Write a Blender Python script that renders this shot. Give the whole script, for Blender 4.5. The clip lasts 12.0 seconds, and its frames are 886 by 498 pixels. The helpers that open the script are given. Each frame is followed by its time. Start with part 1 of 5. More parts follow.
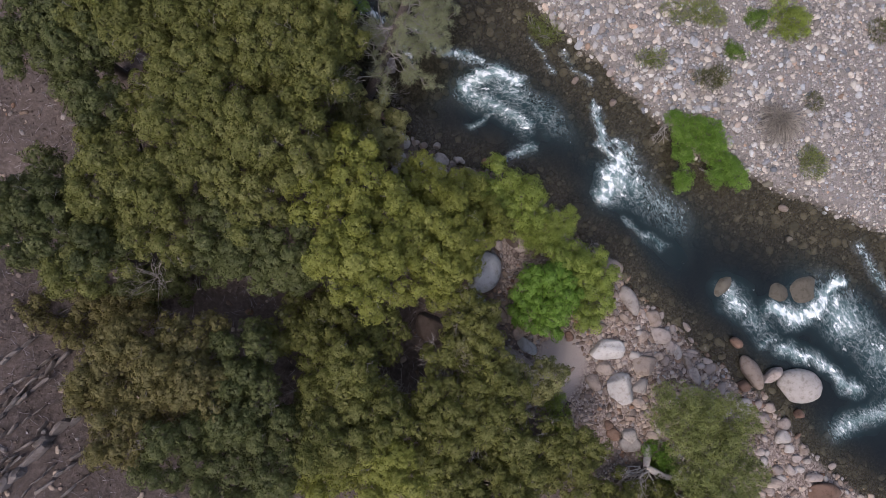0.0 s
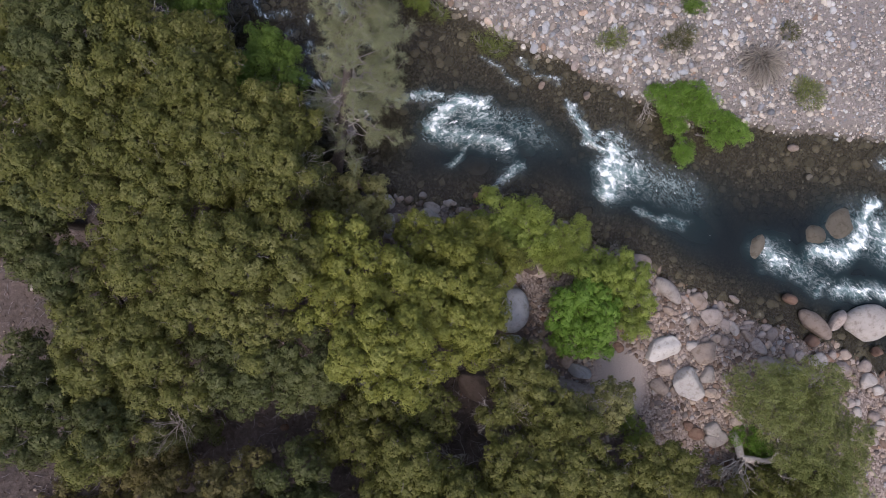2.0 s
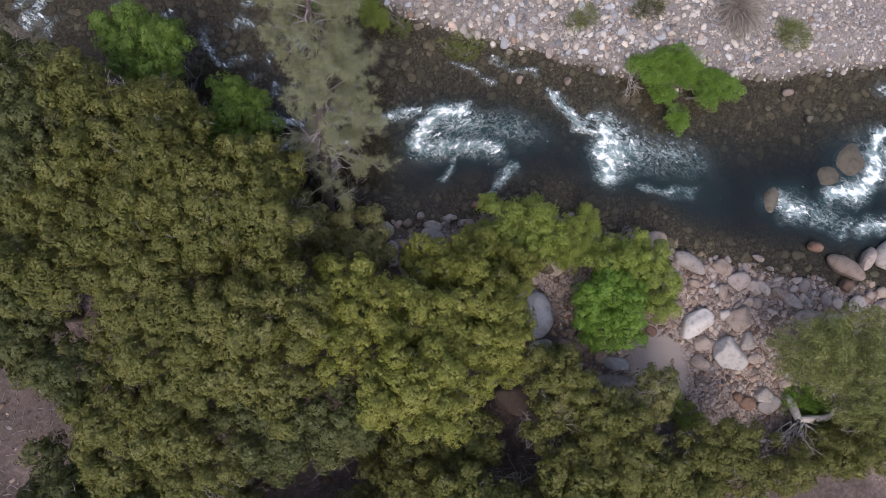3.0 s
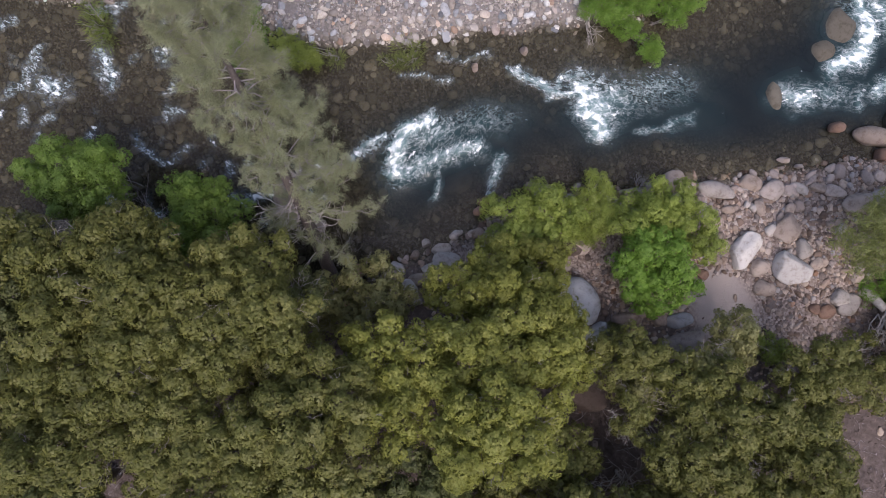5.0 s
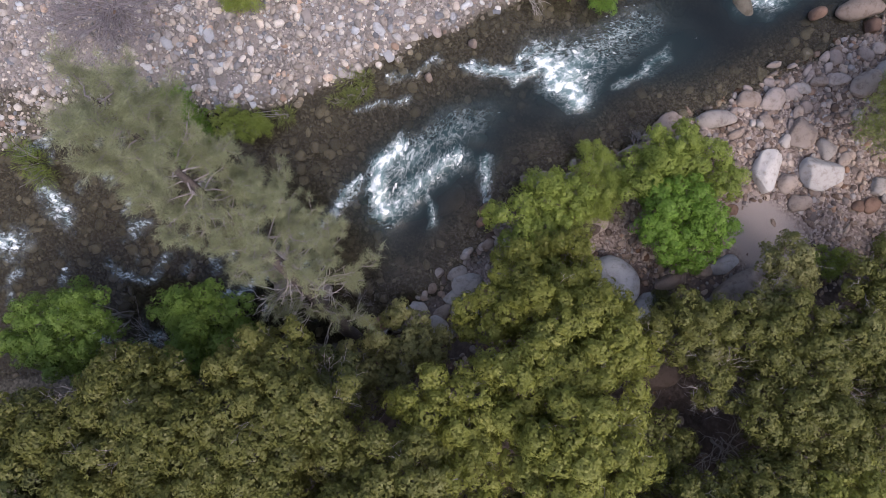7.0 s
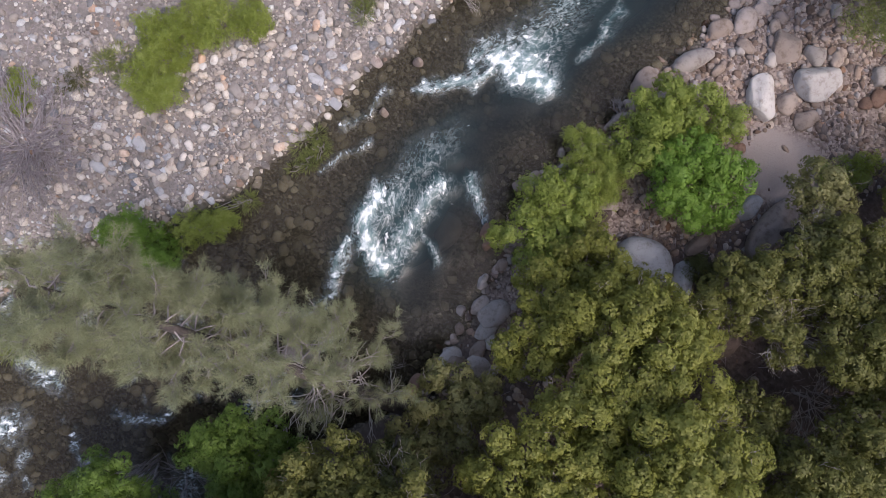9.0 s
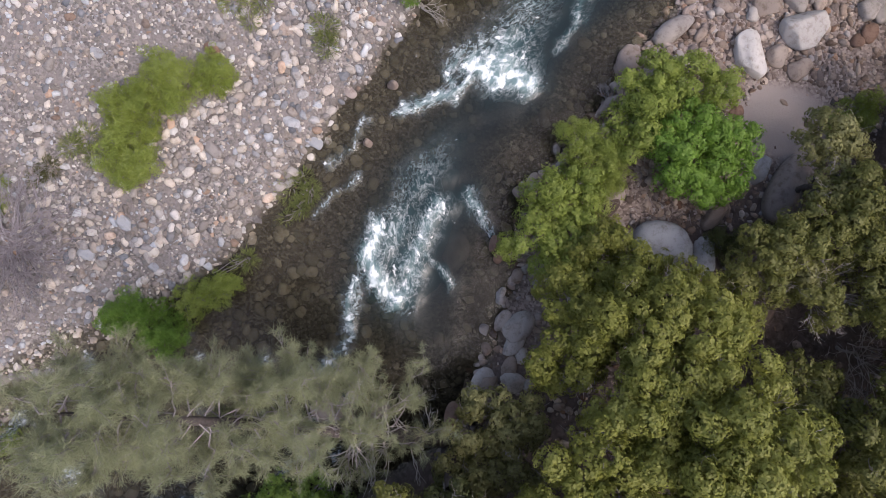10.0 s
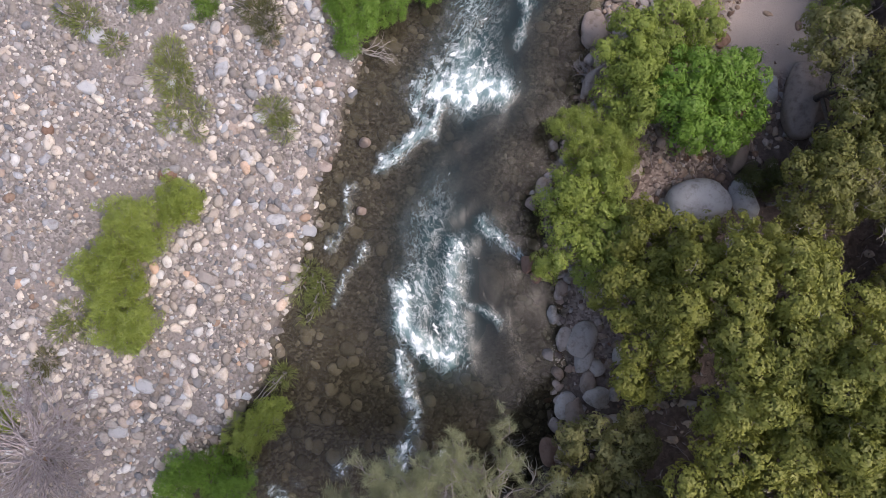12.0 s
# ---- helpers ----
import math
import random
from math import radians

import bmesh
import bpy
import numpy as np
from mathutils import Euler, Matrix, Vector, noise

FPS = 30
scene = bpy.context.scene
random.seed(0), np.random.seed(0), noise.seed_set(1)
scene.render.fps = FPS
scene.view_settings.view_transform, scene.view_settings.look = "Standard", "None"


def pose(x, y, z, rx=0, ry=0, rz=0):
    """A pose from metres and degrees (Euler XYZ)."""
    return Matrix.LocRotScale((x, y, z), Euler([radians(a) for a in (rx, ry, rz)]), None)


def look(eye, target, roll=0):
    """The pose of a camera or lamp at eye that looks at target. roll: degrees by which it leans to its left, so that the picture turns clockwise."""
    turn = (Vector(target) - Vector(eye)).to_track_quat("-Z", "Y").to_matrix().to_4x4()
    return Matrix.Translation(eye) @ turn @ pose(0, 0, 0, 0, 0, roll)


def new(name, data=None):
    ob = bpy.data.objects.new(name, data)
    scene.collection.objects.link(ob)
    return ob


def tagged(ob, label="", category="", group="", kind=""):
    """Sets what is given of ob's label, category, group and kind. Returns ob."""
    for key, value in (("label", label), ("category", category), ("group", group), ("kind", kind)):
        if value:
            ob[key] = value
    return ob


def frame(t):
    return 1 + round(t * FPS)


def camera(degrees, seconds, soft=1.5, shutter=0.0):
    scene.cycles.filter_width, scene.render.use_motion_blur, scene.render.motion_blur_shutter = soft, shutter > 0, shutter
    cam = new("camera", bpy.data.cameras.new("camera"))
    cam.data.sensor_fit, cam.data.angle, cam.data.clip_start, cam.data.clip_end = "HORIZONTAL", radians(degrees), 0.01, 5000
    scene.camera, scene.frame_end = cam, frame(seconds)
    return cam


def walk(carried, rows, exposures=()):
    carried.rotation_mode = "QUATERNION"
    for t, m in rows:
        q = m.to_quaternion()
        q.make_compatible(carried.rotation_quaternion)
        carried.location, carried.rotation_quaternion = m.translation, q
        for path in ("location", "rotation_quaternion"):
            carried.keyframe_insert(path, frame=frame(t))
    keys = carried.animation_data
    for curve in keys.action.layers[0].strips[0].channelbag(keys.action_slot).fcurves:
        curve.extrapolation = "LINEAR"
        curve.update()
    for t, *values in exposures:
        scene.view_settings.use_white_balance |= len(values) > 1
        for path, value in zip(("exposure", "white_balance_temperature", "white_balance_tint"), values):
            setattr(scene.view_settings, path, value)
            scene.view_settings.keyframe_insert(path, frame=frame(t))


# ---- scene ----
# ---- camera and its path ----
cam = camera(72.0, 12.0, soft=0.6)
ROWS = [
    (0.0, -0.120, 0.161, 35.757, -0.295, -0.746, -0.721),
    (0.5, -0.259, 0.741, 35.189, -0.064, -0.887, -5.300),
    (1.0, -0.373, 1.391, 34.657, 0.251, -0.975, -9.797),
    (1.5, -0.453, 2.021, 34.130, 0.533, -1.018, -13.658),
    (2.0, -0.457, 2.595, 33.528, 0.796, -0.939, -18.235),
    (2.5, -0.424, 3.108, 32.926, 0.926, -0.810, -23.680),
    (3.0, -0.405, 3.593, 32.337, 1.006, -0.725, -29.455),
    (5.0, -0.086, 5.153, 29.948, 0.711, -0.589, -49.646),
    (5.5, 0.050, 5.400, 29.390, 0.720, -0.484, -54.879),
    (6.0, 0.295, 5.649, 28.868, 0.647, -0.306, -59.723),
    (6.5, 0.580, 5.875, 28.433, 0.642, -0.109, -64.031),
    (7.0, 0.898, 6.151, 28.017, 0.511, -0.049, -68.321),
    (9.0, 3.011, 7.545, 25.932, -0.940, -1.363, -86.497),
    (9.5, 3.588, 7.739, 25.456, -1.082, -1.558, -91.953),
    (10.0, 4.129, 7.918, 24.984, -1.123, -1.691, -97.231),
    (10.5, 4.692, 8.191, 24.513, -1.129, -1.985, -102.255),
    (11.0, 5.291, 8.345, 24.032, -1.222, -2.214, -107.243),
    (11.5, 5.863, 8.386, 23.566, -1.296, -2.366, -112.385),
    (12.0, 6.434, 8.386, 23.093, -1.228, -2.624, -117.649),
]
walk(cam, [(t, pose(x, y, z, rx, ry, rz)) for t, x, y, z, rx, ry, rz in ROWS],
     exposures=[(0.0, 0.42, 6300, 16), (3.0, 0.57, 6310, 17), (6.0, 0.73, 6300, 19), (9.0, 0.69, 6390, 18), (12.0, 0.86, 6500, 17)])

# ---- light: a bright overcast sky with a veiled sun ----
world = bpy.data.worlds.new("world")
scene.world = world
world.use_nodes = True
wn = world.node_tree
sky = wn.nodes.new("ShaderNodeTexSky")
sky.sky_type, sky.sun_disc = "NISHITA", False
sky.sun_elevation, sky.sun_rotation = radians(61), radians(215)
sky.dust_density, sky.air_density, sky.ozone_density = 4.2, 1.0, 0.75
wn.links.new(sky.outputs["Color"], wn.nodes["Background"].inputs["Color"])
wn.nodes["Background"].inputs["Strength"].default_value = 0.15
sun_data = bpy.data.lights.new("sun", "SUN")
sun_data.energy, sun_data.angle, sun_data.color = 1.05, radians(30), (1.0, 0.95, 0.89)
sun = new("sun", sun_data)
sun.matrix_world = look((0, 0, 60), (18.5, 27.5, 0))

rng = np.random.default_rng(7)


# ---- materials ----
def ramp(nt, fac, stops):
    n = nt.nodes.new("ShaderNodeValToRGB")
    while len(n.color_ramp.elements) < len(stops):
        n.color_ramp.elements.new(0.5)
    for e, (p, c) in zip(n.color_ramp.elements, stops):
        e.position, e.color = p, (*c, 1)
    nt.links.new(fac, n.inputs["Fac"])
    return n.outputs["Color"]


def tex(nt, kind, scale, vec, detail=4.0, rough=0.6):
    n = nt.nodes.new(kind)
    n.inputs["Scale"].default_value = scale
    if kind == "ShaderNodeTexNoise":
        n.inputs["Detail"].default_value = detail
        n.inputs["Roughness"].default_value = rough
    nt.links.new(vec, n.inputs["Vector"])
    return n


def mix(nt, fac, a, b, mode="MIX"):
    n = nt.nodes.new("ShaderNodeMix")
    n.data_type, n.blend_type = "RGBA", mode
    for sock, v in ((n.inputs[0], fac), (n.inputs[6], a), (n.inputs[7], b)):
        if isinstance(v, (int, float)):
            sock.default_value = v
        elif isinstance(v, tuple):
            sock.default_value = (*v, 1)
        else:
            nt.links.new(v, sock)
    return n.outputs[2]


def maths(nt, op, a, b=0.0, clamp=False):
    n = nt.nodes.new("ShaderNodeMath")
    n.operation, n.use_clamp = op, clamp
    for sock, v in zip(n.inputs, (a, b)):
        if isinstance(v, (int, float)):
            sock.default_value = v
        else:
            nt.links.new(v, sock)
    return n.outputs[0]


def blank(name):
    m = bpy.data.materials.new(name)
    m.use_nodes = True
    nt = m.node_tree
    geo = nt.nodes.new("ShaderNodeNewGeometry")
    return m, nt, nt.nodes["Principled BSDF"], geo


def bump(nt, height, strength, distance, normal_in):
    n = nt.nodes.new("ShaderNodeBump")
    n.inputs["Strength"].default_value, n.inputs["Distance"].default_value = strength, distance
    nt.links.new(height, n.inputs["Height"])
    nt.links.new(n.outputs["Normal"], normal_in)


def attribute(nt, name):
    n = nt.nodes.new("ShaderNodeAttribute")
    n.attribute_name = name
    return n


def leaf_material(name, dark, mid, light, translucency=0.38, rough=0.5, sprigs=True):
    m, nt, bsdf, geo = blank(name)
    info = nt.nodes.new("ShaderNodeObjectInfo")
    pos = geo.outputs["Position"]
    big = tex(nt, "ShaderNodeTexNoise", 0.55, pos, 4)
    leaf = geo.outputs["Random Per Island"]
    # each sprig and each clump has a tone of its own; single leaves vary a little round it
    tone = attribute(nt, "tone").outputs["Fac"] if sprigs else leaf
    fac = maths(nt, "ADD", maths(nt, "MULTIPLY", tone, 0.62 if sprigs else 0.4), maths(nt, "MULTIPLY", leaf, 0.06))
    fac = maths(nt, "ADD", fac, maths(nt, "MULTIPLY", maths(nt, "SUBTRACT", big.outputs["Fac"], 0.5), 0.7))
    fac = maths(nt, "ADD", fac, maths(nt, "SUBTRACT", maths(nt, "MULTIPLY", info.outputs["Random"], 0.14), -0.05), True)
    col = ramp(nt, fac, [(0.0, dark), (0.5, mid), (1.0, light)])
    dry = tex(nt, "ShaderNodeTexNoise", 0.9, pos, 5, 0.7)
    col = mix(nt, ramp(nt, dry.outputs["Fac"], [(0.58, (0, 0, 0)), (0.78, (0.22, 0.22, 0.22))]), col, mix(nt, 0.5, col, (0.20, 0.165, 0.09)))
    nt.links.new(col, bsdf.inputs["Base Color"])
    bsdf.inputs["Roughness"].default_value = rough
    bsdf.inputs["Specular IOR Level"].default_value = 0.3
    thin = nt.nodes.new("ShaderNodeBsdfTranslucent")
    nt.links.new(col, thin.inputs["Color"])
    ms = nt.nodes.new("ShaderNodeMixShader")
    ms.inputs[0].default_value = translucency
    nt.links.new(bsdf.outputs[0], ms.inputs[1])
    nt.links.new(thin.outputs[0], ms.inputs[2])
    nt.links.new(ms.outputs[0], nt.nodes["Material Output"].inputs["Surface"])
    return m


LEAF_OLIVE = leaf_material("leaf_olive", (0.068, 0.073, 0.020), (0.146, 0.153, 0.039), (0.279, 0.276, 0.107))
LEAF_YELLOW = leaf_material("leaf_yellow", (0.099, 0.108, 0.023), (0.214, 0.228, 0.047), (0.369, 0.374, 0.113))
LEAF_DARK = leaf_material("leaf_dark", (0.049, 0.058, 0.020), (0.105, 0.119, 0.040), (0.202, 0.215, 0.087))
LEAF_GREEN = leaf_material("leaf_green", (0.066, 0.115, 0.021), (0.139, 0.22, 0.04), (0.244, 0.34, 0.09))
LEAF_DRAB = leaf_material("leaf_drab", (0.091, 0.093, 0.037), (0.184, 0.184, 0.068), (0.320, 0.313, 0.145))
LEAF_RUST = leaf_material("leaf_rust", (0.074, 0.063, 0.023), (0.149, 0.133, 0.047), (0.239, 0.216, 0.093))
LEAF_BRIGHT = leaf_material("leaf_bright", (0.120, 0.161, 0.031), (0.251, 0.308, 0.064), (0.406, 0.453, 0.166))
LEAF_VIVID = leaf_material("leaf_vivid", (0.075, 0.138, 0.020), (0.150, 0.261, 0.036), (0.273, 0.394, 0.105))
LEAF_WILLOW = leaf_material("leaf_willow", (0.115, 0.135, 0.042), (0.215, 0.240, 0.078), (0.330, 0.350, 0.160))
LEAF_GRASS = leaf_material("leaf_grass", (0.117, 0.14, 0.044), (0.221, 0.255, 0.078), (0.348, 0.365, 0.165), sprigs=False)
NEEDLE = leaf_material("pine_needle", (0.19, 0.205, 0.115), (0.30, 0.32, 0.185), (0.42, 0.435, 0.28), 0.35, sprigs=False)
LITTER = leaf_material("leaf_litter", (0.045, 0.032, 0.026), (0.12, 0.092, 0.078), (0.26, 0.22, 0.20), 0.1, 0.8, False)
STRAW = leaf_material("dry_straw", (0.22, 0.195, 0.165), (0.36, 0.32, 0.275), (0.50, 0.46, 0.41), 0.15, sprigs=False)


def stone_material(name, dark, mid, light, spread=0.5, per_piece=False, kinds=False):
    m, nt, bsdf, geo = blank(name)
    info = nt.nodes.new("ShaderNodeObjectInfo")
    pos = geo.outputs["Position"]
    large = tex(nt, "ShaderNodeTexNoise", 1.6, pos, 5)
    fine = tex(nt, "ShaderNodeTexNoise", 26.0, pos, 5, 0.7)
    piece = geo.outputs["Random Per Island"] if per_piece else info.outputs["Random"]
    fac = maths(nt, "ADD", maths(nt, "MULTIPLY", piece, spread), maths(nt, "MULTIPLY", large.outputs["Fac"], 0.75 * (1.2 - spread)))
    fac = maths(nt, "ADD", fac, maths(nt, "MULTIPLY", fine.outputs["Fac"], 0.22))
    fac = maths(nt, "SUBTRACT", fac, 0.22, True)
    col = ramp(nt, fac, [(0.0, dark), (0.5, mid), (1.0, light)])
    if kinds:  # slate-blue, grey, cream and a few rusty stones lie mixed
        sort = maths(nt, "FRACT", maths(nt, "MULTIPLY", piece, 17.31))
        col = mix(nt, 1.0, col, ramp(nt, sort, [(0.0, (0.76, 0.85, 0.97)), (0.16, (0.90, 0.96, 1.02)), (0.30, (1, 1, 1)), (0.60, (1.0, 0.97, 0.90)), (0.95, (1.0, 0.93, 0.86)), (0.99, (1.0, 0.76, 0.60))]), "MULTIPLY")
    crack = tex(nt, "ShaderNodeTexNoise", 3.2, pos, 8, 0.75)
    stain = ramp(nt, crack.outputs["Fac"], [(0.36, (0.55, 0.50, 0.45)), (0.5, (1, 1, 1))])
    col = mix(nt, 0.7, col, stain, "MULTIPLY")
    nt.links.new(col, bsdf.inputs["Base Color"])
    bsdf.inputs["Roughness"].default_value = 0.85
    bsdf.inputs["Specular IOR Level"].default_value = 0.25
    bump(nt, maths(nt, "ADD", fine.outputs["Fac"], maths(nt, "MULTIPLY", crack.outputs["Fac"], 2.0)), 0.6, 0.03, bsdf.inputs["Normal"])
    return m


STONE_PALE = stone_material("stone_pale", (0.21, 0.185, 0.17), (0.35, 0.32, 0.295), (0.50, 0.465, 0.43))
STONE_WHITE = stone_material("stone_white", (0.32, 0.298, 0.28), (0.455, 0.43, 0.405), (0.57, 0.545, 0.52))
STONE_TAN = stone_material("stone_tan", (0.17, 0.134, 0.11), (0.285, 0.232, 0.196), (0.42, 0.355, 0.305))
STONE_GREY = stone_material("stone_grey", (0.19, 0.155, 0.138), (0.31, 0.262, 0.235), (0.43, 0.38, 0.345))
STONE_BLUE = stone_material("stone_blue", (0.225, 0.23, 0.24), (0.35, 0.355, 0.362), (0.47, 0.472, 0.475))
STONE_RED = stone_material("stone_red", (0.12, 0.075, 0.055), (0.20, 0.128, 0.095), (0.30, 0.205, 0.16))
# dark stone; one grey boulder in the wood gets its shade from this colour
STONE_DARK = stone_material("stone_dark", (0.055, 0.042, 0.036), (0.10, 0.076, 0.064), (0.16, 0.125, 0.105))
STONE_MOSS = stone_material("stone_moss", (0.07, 0.062, 0.048), (0.12, 0.108, 0.086), (0.19, 0.172, 0.142))
COBBLE = stone_material("cobble_mixed", (0.165, 0.155, 0.152), (0.315, 0.288, 0.268), (0.57, 0.54, 0.50), 1.0, True, True)
COBBLE_PIECE = stone_material("cobble_piece", (0.19, 0.178, 0.170), (0.40, 0.368, 0.338), (0.60, 0.56, 0.515), 0.95, False, True)
BANK_STONE = stone_material("bank_stone", (0.11, 0.078, 0.062), (0.26, 0.208, 0.178), (0.44, 0.38, 0.335), 0.9, True, True)
BED_STONE = stone_material("bed_stone", (0.066, 0.060, 0.045), (0.158, 0.142, 0.108), (0.28, 0.258, 0.20), 0.6, True)
LEDGE = stone_material("ledge_rock", (0.09, 0.075, 0.068), (0.165, 0.140, 0.128), (0.33, 0.30, 0.275))


def wood_material(name, dark, light, scale=9.0):
    m, nt, bsdf, geo = blank(name)
    n = tex(nt, "ShaderNodeTexNoise", scale, geo.outputs["Position"], 6, 0.7)
    col = ramp(nt, n.outputs["Fac"], [(0.3, dark), (0.7, light)])
    nt.links.new(col, bsdf.inputs["Base Color"])
    bsdf.inputs["Roughness"].default_value = 0.9
    bump(nt, n.outputs["Fac"], 0.8, 0.03, bsdf.inputs["Normal"])
    return m


BARK = wood_material("bark", (0.035, 0.028, 0.024), (0.10, 0.08, 0.07))
BARK_PINE = wood_material("bark_pine", (0.03, 0.025, 0.024), (0.11, 0.088, 0.08), 14.0)
TWIG = wood_material("grey_twig", (0.17, 0.15, 0.145), (0.36, 0.33, 0.32))
SNAG = wood_material("bleached_wood", (0.26, 0.23, 0.21), (0.50, 0.46, 0.43))
BRUSH = wood_material("dry_brush", (0.19, 0.165, 0.17), (0.36, 0.325, 0.34))


def ground_material():
    m, nt, bsdf, geo = blank("ground")
    pos = geo.outputs["Position"]
    noise_l = tex(nt, "ShaderNodeTexNoise", 0.55, pos, 6)
    noise_m = tex(nt, "ShaderNodeTexNoise", 4.5, pos, 6, 0.7)
    noise_f = tex(nt, "ShaderNodeTexNoise", 30.0, pos, 4, 0.7)
    cells = tex(nt, "ShaderNodeTexVoronoi", 11.0, pos)
    cells.inputs["Randomness"].default_value = 1.0
    grav = ramp(nt, cells.outputs["Color"], [(0.1, (0.11, 0.099, 0.092)), (0.5, (0.19, 0.171, 0.158)), (0.95, (0.34, 0.311, 0.287))])
    sandy = ramp(nt, noise_m.outputs["Fac"], [(0.3, (0.165, 0.146, 0.136)), (0.7, (0.262, 0.236, 0.220))])
    bar = mix(nt, ramp(nt, noise_l.outputs["Fac"], [(0.42, (0, 0, 0)), (0.6, (1, 1, 1))]), grav, sandy)
    litter = ramp(nt, noise_m.outputs["Fac"], [(0.3, (0.042, 0.033, 0.029)), (0.5, (0.092, 0.073, 0.066)), (0.72, (0.19, 0.158, 0.147))])
    litter = mix(nt, 0.35, litter, ramp(nt, noise_l.outputs["Fac"], [(0.35, (0.06, 0.046, 0.040)), (0.65, (0.145, 0.110, 0.094))]))
    bank = ramp(nt, cells.outputs["Color"], [(0.1, (0.10, 0.075, 0.064)), (0.5, (0.21, 0.168, 0.146)), (0.95, (0.36, 0.30, 0.265))])
    sand = ramp(nt, noise_f.outputs["Fac"], [(0.3, (0.25, 0.21, 0.19)), (0.7, (0.34, 0.295, 0.27))])
    bed = ramp(nt, cells.outputs["Color"], [(0.1, (0.046, 0.040, 0.031)), (0.6, (0.088, 0.078, 0.060)), (0.95, (0.15, 0.134, 0.104))])
    zone = attribute(nt, "zone")
    zone2 = attribute(nt, "zone_b")
    sep = nt.nodes.new("ShaderNodeSeparateColor")
    nt.links.new(zone.outputs["Color"], sep.inputs[0])
    sep2 = nt.nodes.new("ShaderNodeSeparateColor")
    nt.links.new(zone2.outputs["Color"], sep2.inputs[0])
    col = mix(nt, sep.outputs[0], litter, bar)
    col = mix(nt, sep.outputs[1], col, bank)
    col = mix(nt, sep2.outputs[0], col, sand)
    col = mix(nt, sep.outputs[2], col, bed)
    nt.links.new(col, bsdf.inputs["Base Color"])
    bsdf.inputs["Roughness"].default_value = 0.95
    bsdf.inputs["Specular IOR Level"].default_value = 0.15
    h = maths(nt, "ADD", maths(nt, "MULTIPLY", cells.outputs["Distance"], maths(nt, "MULTIPLY", sep.outputs[0], -1.0)), maths(nt, "ADD", noise_m.outputs["Fac"], maths(nt, "MULTIPLY", noise_f.outputs["Fac"], 0.5)))
    bump(nt, h, 0.7, 0.06, bsdf.inputs["Normal"])
    return m


